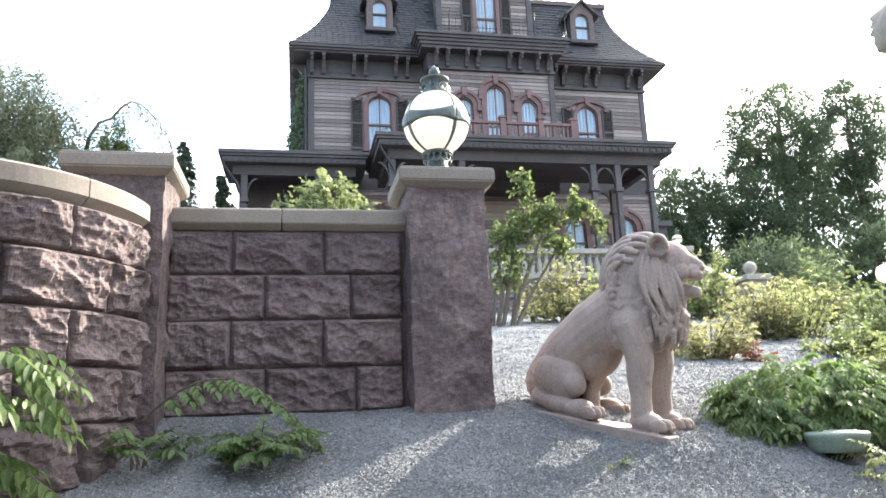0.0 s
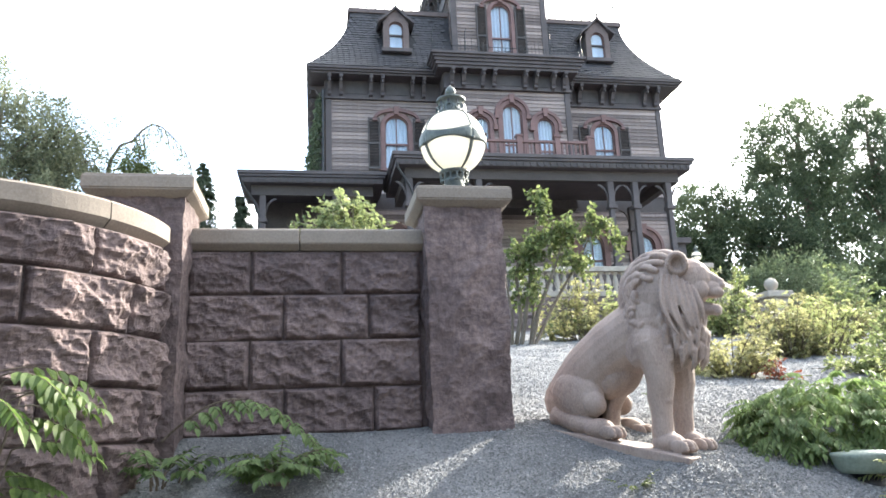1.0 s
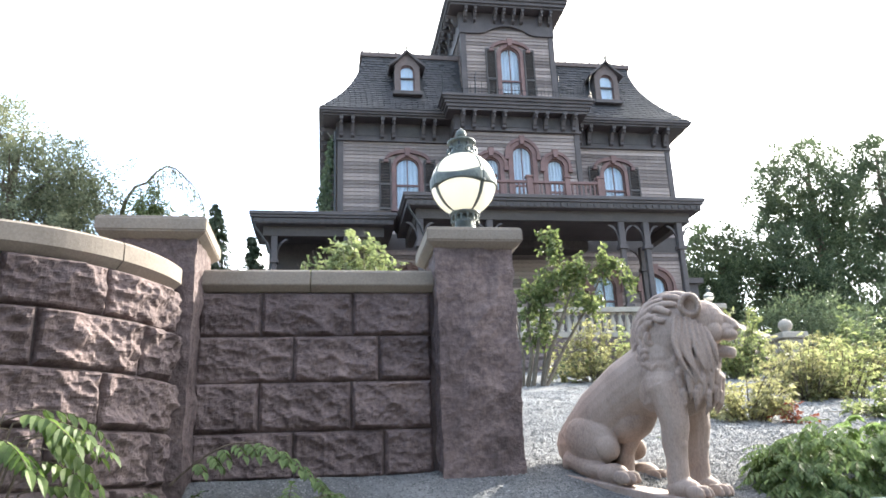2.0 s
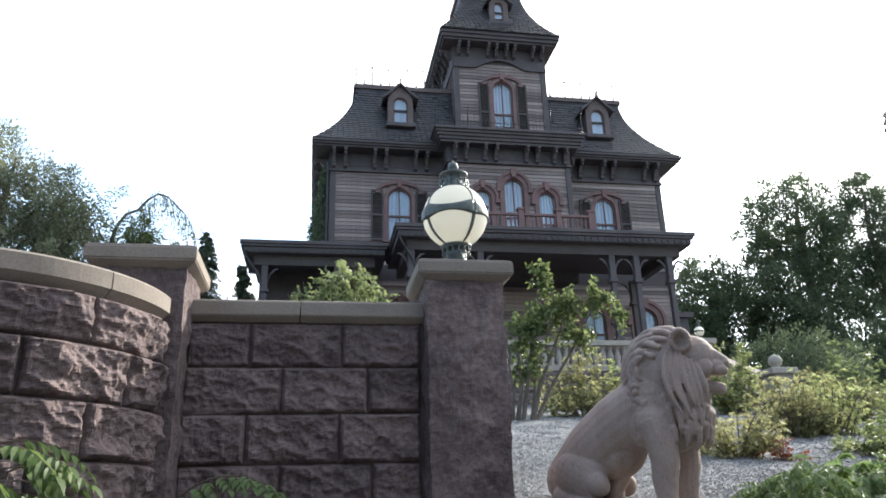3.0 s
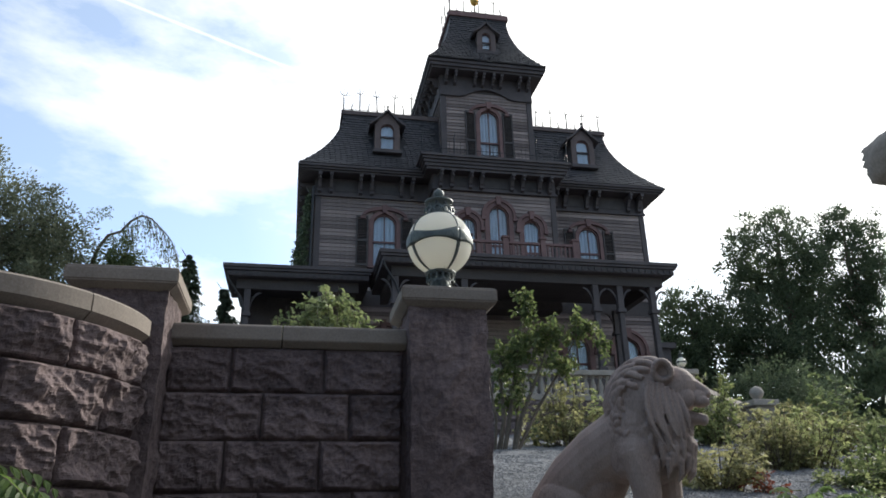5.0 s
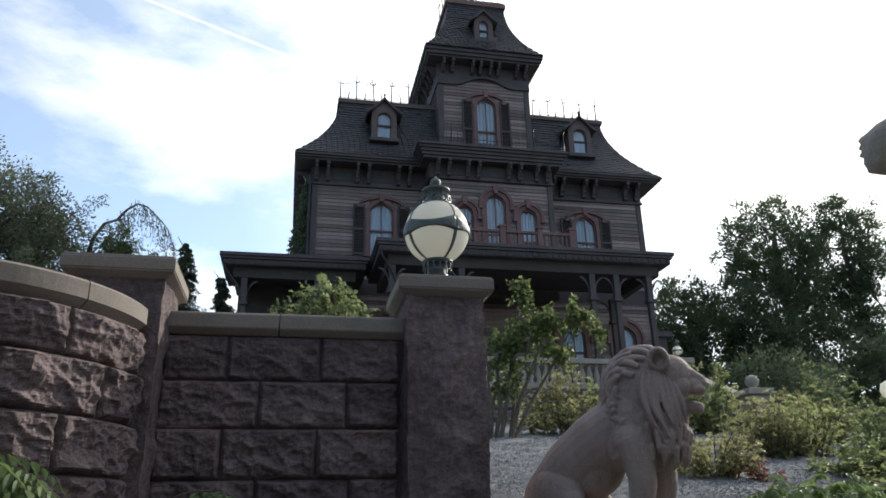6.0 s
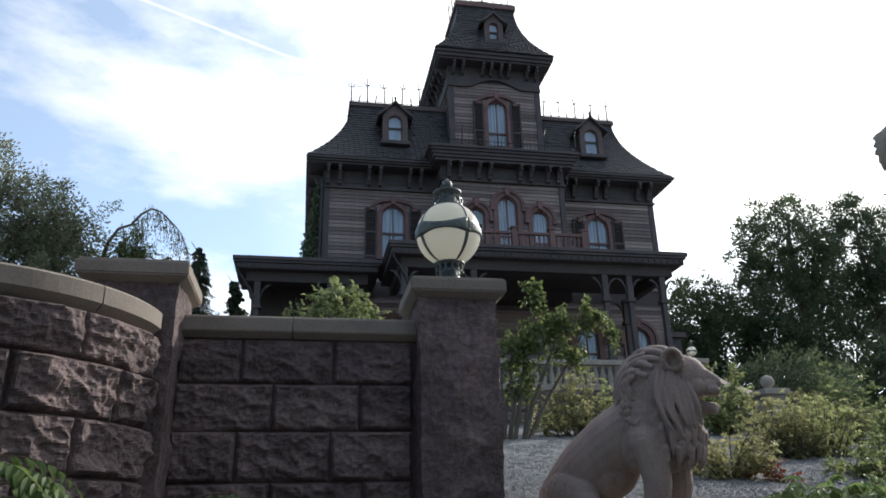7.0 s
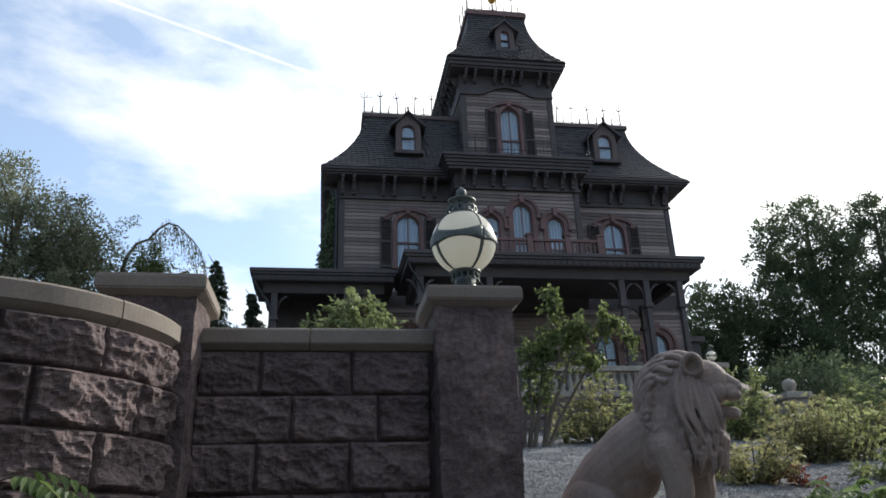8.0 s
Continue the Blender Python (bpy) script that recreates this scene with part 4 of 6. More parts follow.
    for k in range(7):
        bracket(6.16, 30.3 + k * 0.6, 21.15, 0.55, 0.55, 0.13, -90)
    mansard("tower_roof", 5.45, 11.4, 29.05, 35.05, 21.58, 6.95, 9.97, 30.65, 33.45, 25.5, 1.9)
    shingles(5.47, 11.38, 29.05, 21.6, 6.95, 9.97, 30.65, 25.45, 1.9, [(7.9, 9.3, 22.4, 24.3)], 0.22, 26)
    part("tower_curb", boxes((6.85, 10.07, 30.55, 30.75, 25.4, 25.68), (6.85, 7.05, 30.75, 33.5, 25.4, 25.68), (9.87, 10.07, 30.75, 33.5, 25.4, 25.68), (6.85, 10.07, 33.35, 33.55, 25.4, 25.68), bev=0.015), M_RED, HOUSE)
    dormer(8.6, 29.85, 0.46, 22.72, 23.85, 0.92, 24.35, 1.2)
    cresting(6.95, 9.97, 30.65, 25.66, 12, 0.38)
    cresting(30.8, 33.4, 6.95, 25.66, 14, 0.45, "y")
    bm = bmesh.new()
    lathe(bm, [(0.06, 25.6), (0.05, 26.3), (0.16, 26.5), (0.05, 26.65), (0.03, 27.1)], 10, (8.55, 31.6, 0))
    part("roof_finial", bm, M_IRON, HOUSE)
    bm = bmesh.new()
    lathe(bm, [(0.02, 27.05), (0.18, 27.15), (0.25, 27.33), (0.18, 27.52), (0.02, 27.62)], 14, (8.55, 31.6, 0))
    part("gilt_ball", bm, M_GOLD, HOUSE, "gilded ball finial", True)
    # chimneys behind the roofline
    for x, y, z in ((11.0, 33.0, 19.9), (6.2, 36.0, 22.6)):
        part("chimney", boxes((x, x + 0.7, y, y + 0.7, 17.0, z), (x - 0.08, x + 0.78, y - 0.08, y + 0.78, z, z + 0.2)), M_RED, HOUSE)


build_house()


DENTIL = []


def dentil_run(x0, x1, y, z, step=0.26):
    k = x0
    while k < x1 - 0.1:
        if DENTIL:
            ob = new("dentil", DENTIL[0])
            ob.parent = HOUSE
        else:
            ob = part("dentil", boxes((0, 0.13, 0, 0.05, 0, 0.13)), M_SHUT, HOUSE)
            DENTIL.append(ob.data)
        ob.matrix_basis = pose(k, y, z)
        k += step


def build_porch():
    ZP = 9.82
    # roof decks, with gutter edge, fascia and soffit
    for x0, x1, y0, y1 in ((-2.88, 2.75, 27.0, 30.0), (2.75, 14.45, 24.75, 28.9)):
        part("porch_roof", boxes((x0, x1, y0, y1, ZP - 0.14, ZP), bev=0.015), M_TRIM, HOUSE, "dark porch roof deck")
        part("roof_moulding", boxes((x0 + 0.06, x1 - 0.06, y0 + 0.06, y1, ZP - 0.24, ZP - 0.14), bev=0.015), M_TRIM, HOUSE)
        part("fascia", boxes((x0 + 0.14, x1 - 0.14, y0 + 0.14, y1, ZP - 0.46, ZP - 0.24), bev=0.015), M_TRIM, HOUSE)
        dentil_run(x0 + 0.2, x1 - 0.2, y0 + 0.09, ZP - 0.42)
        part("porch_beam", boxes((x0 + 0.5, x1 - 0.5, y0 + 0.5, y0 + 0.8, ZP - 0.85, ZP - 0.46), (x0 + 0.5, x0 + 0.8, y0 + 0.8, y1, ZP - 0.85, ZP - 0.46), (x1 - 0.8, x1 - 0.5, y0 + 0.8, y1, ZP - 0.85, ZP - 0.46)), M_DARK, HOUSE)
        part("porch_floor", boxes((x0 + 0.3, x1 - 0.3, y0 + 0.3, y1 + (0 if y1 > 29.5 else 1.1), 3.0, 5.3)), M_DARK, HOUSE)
    # added sheet: stands in for the dark under the porch, hides the sky
    part("porch_shade_wall", boxes((-2.3, 0.46, 29.7, 29.95, 3.0, 9.40)), M_DARK, HOUSE, "dark wall added to fill the shaded gap under the porch")
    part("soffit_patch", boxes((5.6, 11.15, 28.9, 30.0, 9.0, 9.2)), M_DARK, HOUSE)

    for gx, gy in ((-2.72, 27.16), (2.91, 24.91)):
        bm = bmesh.new()
        tube(bm, [(gx, gy, ZP - 0.40), (gx + 0.06, gy + 0.06, ZP - 0.58), (gx + 0.50, gy + 0.32, ZP - 1.18), (gx + 0.66, gy + 0.40, ZP - 1.62), (gx + 0.66, gy + 0.40, 5.4)], [0.045] * 5, 8)
        part("downpipe", bm, M_IRON, HOUSE, "bent grey gutter pipe")

    def post(x, y, z1=8.98):
        bm = bmesh.new()
        box(bm, x - 0.17, x + 0.17, y - 0.17, y + 0.17, 5.3, 5.75, 0.02)
        box(bm, x - 0.10, x + 0.10, y - 0.10, y + 0.10, 5.75, 7.9, 0.03)
        box(bm, x - 0.17, x + 0.17, y - 0.17, y + 0.17, 7.9, 8.05, 0.02)
        box(bm, x - 0.12, x + 0.12, y - 0.12, y + 0.12, 8.05, z1, 0.02)
        part("porch_post", bm, M_TRIM, HOUSE)
        for sx in (-1, 1):
            bm = bmesh.new()
            inner = [(sx * (0.12 + 0.42 * (1 - math.cos(a))), 8.15 + 0.68 * math.sin(a)) for a in np.linspace(0, math.pi / 2, 8)]
            outer = [(sx * (0.12 + 0.42 * (1 - math.cos(a)) * 0.75), 8.27 + 0.60 * math.sin(a) + 0.0) for a in np.linspace(0, math.pi / 2, 8)]
            band(bm, inner, outer, 0.08, pose(x, y - 0.04, 0))
            part("post_brace", bm, M_TRIM, HOUSE)
    for x, y in ((13.52, 25.4), (12.15, 25.4), (11.15, 25.4), (6.0, 25.4), (3.4, 25.4), (-1.95, 27.65), (0.8, 27.65), (13.4, 28.6)):
        post(x, y)
    # balustrade on the porch roof before the bay
    y = 25.15
    stick = part("deck_baluster", boxes((0, 0.06, 0, 0.05, ZP, ZP + 0.6)), M_RED, HOUSE)
    stick.matrix_basis = pose(6.3, y, 0)
    for k in range(1, 23):
        ob = new("deck_baluster", stick.data)
        ob.parent = HOUSE
        ob.matrix_basis = pose(6.3 + k * 0.175, y, 0)
    part("deck_rail", boxes((6.25, 10.35, y - 0.04, y + 0.1, ZP + 0.6, ZP + 0.7), bev=0.012), M_RED, HOUSE)
    part("deck_rail", boxes((6.25, 10.35, y - 0.02, y + 0.08, ZP + 0.08, ZP + 0.15), bev=0.012), M_RED, HOUSE)
    for x in (6.1, 7.5, 9.0, 10.3):
        part("rail_post", boxes((x, x + 0.2, y - 0.08, y + 0.12, ZP, ZP + 0.82), (x - 0.04, x + 0.24, y - 0.12, y + 0.16, ZP + 0.82, ZP + 0.9), bev=0.012), M_RED, HOUSE)
    part("side_roof", boxes((16.0, 17.4, 31.0, 33.5, 8.05, 8.3), (16.0, 17.2, 31.2, 33.5, 3.4, 8.05)), M_TRIM, HOUSE)


build_porch()


# ---- terrace: retaining wall, balustrade, stair pier ----
def terrace():
    wall = thing("wall_terrace", "stone retaining wall of the mansion terrace in shade", "wall", kind="structure")
    part("retaining_wall", boxes((-6.0, 12.25, 21.0, 21.5, 1.6, 3.75)), M_ROCK, wall)
    part("terrace_paving", boxes((-6.0, 12.25, 21.5, 25.1, 2.0, 3.70)), M_GRAVEL, wall)
    seed = 300
    for r in range(4):
        x = 5.0 + (r % 2) * 0.4
        while x < 12.1:
            seed += 1
            part("stone_block", rock_face(bmesh.new(), lambda s, u, o, x=x, r=r: Vector((x + s, 20.98 - o, 2.5 + r * 0.31 + u)), 0.76, 0.29, seed, 0.06, 6, 4), M_ROCK, wall)
            x += 0.79
    bal = thing("balustrade", "pale stone terrace balustrade with turned balusters", "balustrade")
    part("plinth_rail", boxes((-6, 12.2, 20.96, 21.3, 3.75, 3.92), bev=0.015), M_BALU, bal)
    part("handrail", boxes((-6, 12.2, 20.94, 21.32, 4.52, 4.68), bev=0.02), M_BALU, bal)
    bm = bmesh.new()
    lathe(bm, [(0.085, 3.92), (0.085, 3.98), (0.05, 4.0), (0.085, 4.12), (0.09, 4.2), (0.05, 4.38), (0.045, 4.44), (0.08, 4.47), (0.08, 4.52)], 12)
    first = part("baluster", bm, M_BALU, bal, "", True)
    first.matrix_basis = pose(5.4, 21.13, 0)
    for k in range(1, 29):
        ob = new("baluster", first.data)
        ob.parent = bal
        ob.matrix_basis = pose(5.4 + k * 0.235, 21.13, 0)

    def end_pier(x, y, z0, z1, ball, label):
        p = thing("stone_pedestal", label, "pedestal", group="terrace pedestals")
        part("shaft", boxes((x - 0.26, x + 0.26, y - 0.26, y + 0.26, z0, z1 - 0.16), bev=0.02), M_BALU, p)
        part("cap", boxes((x - 0.36, x + 0.36, y - 0.36, y + 0.36, z1 - 0.16, z1), bev=0.03), M_BALU, p)
        if ball:
            bm = bmesh.new()
            lathe(bm, [(0.12, z1), (0.08, z1 + 0.06), (0.15, z1 + 0.12), (0.18, z1 + 0.22), (0.13, z1 + 0.33), (0.03, z1 + 0.38)], 16, (x, y, 0))
            part("ball_finial", bm, M_BALU, p, "", True)
    end_pier(12.0, 21.2, 2.4, 4.76, False, "pale stone pedestal carrying a small globe lamp")
    end_pier(11.6, 17.0, 1.9, 3.08, True, "pale stone pedestal with ball finial at the stair foot")
    globe_lamp((12.0, 21.2, 4.76), 0.62)
    # sloping stair flank from the upper pedestal to the lower
    st = thing("stair_flank", "sloping dark stone stair wall with pale balusters", "stair")
    bm = bmesh.new()
    m = Matrix(((0, 1, 0, 11.2), (1, 0, 0, 0), (0, 0, 1, 0), (0, 0, 0, 1)))
    prism(bm, [(17.2, 1.9), (21.0, 2.3), (21.0, 3.9), (17.2, 2.45)], 0.35, m)
    part("flank", bm, M_ROCK, st)
    bm = bmesh.new()
    prism(bm, [(17.2, 2.85), (21.0, 4.45), (21.0, 4.60), (17.2, 3.0)], 0.34, m)
    part("handrail", bm, M_COPE, st)
    for k in range(13):
        y = 17.4 + k * 0.28
        zb = 2.45 + (y - 17.2) * 0.382
        bm = bmesh.new()
        lathe(bm, [(0.07, zb - 0.02), (0.045, zb + 0.06), (0.08, zb + 0.18), (0.045, zb + 0.34), (0.07, zb + 0.46)], 10, (11.37, y, 0))
        part("baluster", bm, M_BALU, st, "", True)


terrace()


# ---- lion statue ----
def lion_statue():
    """A seated lion in one skin: trunk and limbs, head turned out over the shoulder, combed mane."""
    bm = bmesh.new()
    rng = random.Random(21)
    head = pose(0.35, 0, 0, 0, 0, 22)
    still = Matrix.Identity(4)

    def ball(x, y, z, rx, ry, rz, turn=0.0, lean=0.0, m=still):
        bmesh.ops.create_uvsphere(bm, u_segments=20, v_segments=12, radius=1, matrix=m @ Matrix.Translation((x, y, z)) @ Matrix.Rotation(radians(turn), 4, "Z") @ Matrix.Rotation(radians(lean), 4, "Y") @ Matrix.Diagonal((rx, ry, rz, 1)))

    def limb(pts, radii, n=14, m=still):
        pts = [m @ Vector(p) for p in pts]
        tube(bm, pts, radii, n)
        for p, r in zip((pts[0], pts[-1]), (radii[0], radii[-1])):
            bmesh.ops.create_uvsphere(bm, u_segments=12, v_segments=8, radius=r * 0.99, matrix=Matrix.Translation(p))

    def paw(x, y, z, s=1.0, turn=0.0):
        ball(x - 0.01, y, z + 0.045 * s, 0.085 * s, 0.070 * s, 0.055 * s, turn)
        for k in range(4):
            o = (k - 1.5) * 0.036 * s
            c, q = math.cos(radians(turn)), math.sin(radians(turn))
            fx = (0.068 if k in (0, 3) else 0.085) * s
            px, py = x + c * fx - q * o, y + q * fx + c * o
            ball(px, py, z + 0.030 * s, 0.048 * s, 0.0155 * s, 0.034 * s, turn)
            ball(px + c * 0.034 * s, py + q * 0.034 * s, z + 0.020 * s, 0.018 * s, 0.012 * s, 0.018 * s, turn)
    # trunk from the haunches up to the withers, with the belly slung below
    limb([(-0.50, 0, 0.25), (-0.31, 0, 0.44), (-0.10, 0, 0.595), (0.10, 0, 0.70), (0.24, 0, 0.74)], [0.19, 0.215, 0.225, 0.235, 0.21], 22)
    ball(-0.12, 0, 0.42, 0.20, 0.165, 0.15, 0, -38)
    ball(0.27, 0, 0.60, 0.16, 0.17, 0.18)
    for s in (-1, 1):
        # thigh, folded shin along the plinth, hind paw
        ball(-0.345, s * 0.150, 0.275, 0.205, 0.105, 0.165, 0, 24)
        ball(-0.22, s * 0.175, 0.235, 0.105, 0.070, 0.085, 0, 30)
        limb([(-0.50, s * 0.16, 0.15), (-0.37, s * 0.195, 0.105), (-0.22, s * 0.205, 0.075)], [0.060, 0.058, 0.055])
        ball(-0.52, s * 0.16, 0.125, 0.045, 0.05, 0.055)
        paw(-0.145, s * 0.205, 0.008, 1.25)
        # straight foreleg under the shoulder
        limb([(0.205, s * 0.150, 0.60), (0.255, s * 0.155, 0.47), (0.268, s * 0.150, 0.36), (0.256, s * 0.148, 0.255), (0.262, s * 0.148, 0.16), (0.262, s * 0.148, 0.06), (0.272, s * 0.148, 0.0)], [0.125, 0.100, 0.088, 0.079, 0.066, 0.069, 0.074])
        ball(0.285, s * 0.155, 0.25, 0.055, 0.055, 0.05)
        ball(0.17, s * 0.165, 0.60, 0.12, 0.085, 0.16, 0, 14)
        limb([(0.20, s * 0.19, 0.535), (0.15, s * 0.205, 0.515), (0.115, s * 0.205, 0.50)], [0.045, 0.042, 0.022])
        paw(0.305, s * 0.150, -0.066, 1.22, -3 * s)
    limb([(-0.55, 0.02, 0.13), (-0.58, 0.10, 0.09), (-0.52, 0.22, 0.085), (-0.38, 0.29, 0.06)], [0.05, 0.042, 0.038, 0.04])
    # sheath of the belly and the rough rock between the hind legs
    limb([(-0.10, 0, 0.32), (-0.17, 0.01, 0.20), (-0.20, 0.01, 0.06)], [0.055, 0.05, 0.07])
    # neck and the mass under the mane
    mane_c, mane_r = Vector((0.235, 0, 0.925)), Vector((0.255, 0.205, 0.275))
    ball(*mane_c, *mane_r, 0, 0)
    limb([(0.05, 0, 0.72), (0.16, 0, 0.84), (0.27, 0, 0.98)], [0.185, 0.20, 0.17], 20)
    chest_c, chest_r = Vector((0.29, 0, 0.70)), Vector((0.205, 0.185, 0.215))
    ball(*chest_c, *chest_r)
    # skull, muzzle and open jaw
    ball(0.070, 0, 1.010, 0.150, 0.130, 0.150, m=head)
    limb([(0.120, 0, 1.060), (0.200, 0, 1.020), (0.262, 0, 0.988)], [0.062, 0.047, 0.033], m=head)
    ball(0.175, 0, 0.955, 0.105, 0.076, 0.056, m=head)
    ball(0.272, 0, 0.975, 0.026, 0.040, 0.024, m=head)
    limb([(0.075, 0, 0.850), (0.160, 0, 0.824), (0.235, 0, 0.818)], [0.062, 0.046, 0.034], m=head)
    ball(0.236, 0, 0.806, 0.030, 0.038, 0.030, m=head)
    for s in (-1, 1):
        ball(0.220, s * 0.036, 0.930, 0.066, 0.037, 0.036, 0, 8, m=head)
        ball(0.125, s * 0.080, 0.940, 0.070, 0.045, 0.070, m=head)
        ball(0.100, s * 0.070, 0.880, 0.060, 0.035, 0.060, m=head)
        limb([(0.095, s * 0.080, 1.075), (0.150, s * 0.066, 1.075), (0.190, s * 0.045, 1.050)], [0.020, 0.024, 0.014], 8, m=head)
        ball(0.158, s * 0.072, 1.035, 0.020, 0.012, 0.013, m=head)
        limb([(0.120, s * 0.088, 1.018), (0.160, s * 0.080, 1.010), (0.195, s * 0.062, 1.012)], [0.010, 0.013, 0.007], 8, m=head)
        # ear: a thick open cup, its hollow towards the side
        for k in range(18):
            a = 2 * math.pi * k / 18
            ball(0.015 + 0.054 * math.cos(a), s * (0.165 + 0.020 * math.sin(a) - 0.014 * math.cos(a)), 1.098 + (0.066 if math.sin(a) > 0 else 0.050) * math.sin(a), 0.019, 0.034, 0.020, m=head)
        ball(0.015, s * 0.135, 1.100, 0.062, 0.022, 0.068, m=head)

    def on(c, r, beta, gamma, lift):
        """A point on an ellipsoid: beta turns from the front over the top to the back, gamma out to the side."""
        return Vector((c.x + r.x * (1 + lift) * math.cos(beta) * math.cos(gamma), r.y * (1 + lift) * math.sin(gamma), c.z + r.z * (1 + lift) * math.sin(beta) * math.cos(gamma)))

    def lock(c, r, b0, b1, g0, g1, thick, wave, n=9, high=0.10):
        ph = rng.uniform(0, 6.28)
        pts, rad = [], []
        for j in range(n):
            f = j / (n - 1)
            g = g0 + (g1 - g0) * f + wave * math.sin(f * 5.2 + ph)
            pts.append(on(c, r, b0 + (b1 - b0) * f, g, 0.015 + high * math.sin(math.pi * (0.12 + 0.80 * f))))
            rad.append(thick * (0.40 + 0.75 * math.sin(math.pi * (0.18 + 0.62 * f))) * (1 - 0.55 * f * f))
        tube(bm, pts, rad, 8)
    # long wavy locks swept back from the brow over the neck, in overlapping rows
    for row, b0 in enumerate((52, 78, 104, 130, 156, 182)):
        for k in range(-5, 6):
            g = radians(k * 14.0 + (7 if row % 2 else 0))
            if abs(g) > radians(74):
                continue
            b = radians(b0 + rng.uniform(-5, 5) + abs(k) * 3.0)
            lock(mane_c, mane_r, b, b + radians(rng.uniform(44, 58)), g, g + radians(rng.uniform(-5, 5)), 0.022, 0.030, 11, 0.065)
    # the lower mane lies over the shoulder in longer, flatter locks
    low_c, low_r = Vector((0.185, 0, 0.785)), Vector((0.215, 0.215, 0.235))
    ball(*low_c, *low_r)
    for s in (-1, 1):
        for row, b0 in enumerate((135, 165, 195, 225, 252)):
            for k in range(4):
                g = s * radians(30 + 14 * k + (6 if row % 2 else 0))
                b = radians(b0 + rng.uniform(-6, 6))
                lock(low_c, low_r, b, b + radians(rng.uniform(34, 48)), g, g + s * radians(rng.uniform(-4, 6)), 0.019, 0.028, 9, 0.055)
    # smooth side locks from under the ear down to the beard
    for s in (-1, 1):
        for k in range(7):
            f = k / 6
            x0, z0 = -0.070 + 0.160 * f, 1.045 - 0.05 * f - 0.08 * max(0.0, f - 0.6)
            x1, z1 = 0.000 + 0.150 * f, 0.640 + 0.040 * math.sin(k * 2.4) + 0.05 * f
            pts = []
            for j in range(9):
                q = j / 8
                bow = 0.045 * math.sin(math.pi * q) * (1 - 1.5 * f)
                side = 0.176 + 0.040 * math.sin(math.pi * (0.08 + 0.66 * q)) - 0.062 * f - 0.020 * q * f
                pts.append(head @ Vector((x0 + (x1 - x0) * q ** 1.3 - bow, s * side, z0 + (z1 - z0) * q)))
            tube(bm, pts, [0.011, 0.015, 0.0175, 0.0185, 0.0185, 0.0175, 0.015, 0.011, 0.004], 8)
        # shoulder fringe of the mane
        for k in range(13):
            b = radians(150 + k * 11)
            lock(chest_c, chest_r * 1.02, b, b + radians(rng.uniform(14, 26)), s * radians(62 - k * 0.6), s * radians(48 + rng.uniform(-8, 8)), 0.022, 0.04, 7, 0.09)
    # beard and chest tufts hanging in three tiers
    for tier, (z0, out, n) in enumerate(((0.82, 0.000, 13), (0.73, 0.012, 17), (0.635, 0.000, 15))):
        for k in range(n):
            a = radians(-100 + 200 * k / (n - 1) + rng.uniform(-5, 5))
            rx, ry = chest_r.x + out, chest_r.y * 0.93 + out
            ln = rng.uniform(0.15, 0.23)
            p = Vector((chest_c.x + rx * math.cos(a), ry * math.sin(a), z0 + rng.uniform(-0.02, 0.02)))
            inward = Vector((-math.cos(a), -math.sin(a), 0))
            tube(bm, [p + inward * 0.03, p + Vector((0, 0, -ln * 0.35)) - inward * 0.012, p + Vector((0.006, 0, -ln * 0.72)) + inward * 0.004, p + Vector((0, 0, -ln)) + inward * 0.035], [0.014, 0.022, 0.017, 0.004], 8)
    # worn plinth slab lying with the slope
    bmesh.ops.create_cube(bm, size=1, matrix=Matrix.Translation((-0.065, 0, -0.040)) @ Matrix.Rotation(radians(8.5), 4, "Y") @ Matrix.Diagonal((1.12, 0.58, 0.07, 1)))
    me = bpy.data.meshes.new("lion_statue")
    bm.to_mesh(me)
    bm.free()
    me.materials.append(M_LION)
    ob = new("lion_statue", me)
    ob.matrix_basis = pose(2.10, 4.75, -0.115, 0, 0, -52) @ pose(0, 0, 0, 0, 3.0, 0)
    re = ob.modifiers.new("remesh", "REMESH")
    re.mode, re.voxel_size, re.use_smooth_shade = "VOXEL", 0.0055, True
    sm = ob.modifiers.new("soften", "SMOOTH")
    sm.factor, sm.iterations = 0.5, 1
    tagged(ob, "seated stone lion, open-mouthed, weathered pinkish grey on its plinth", "statue")


lion_statue()


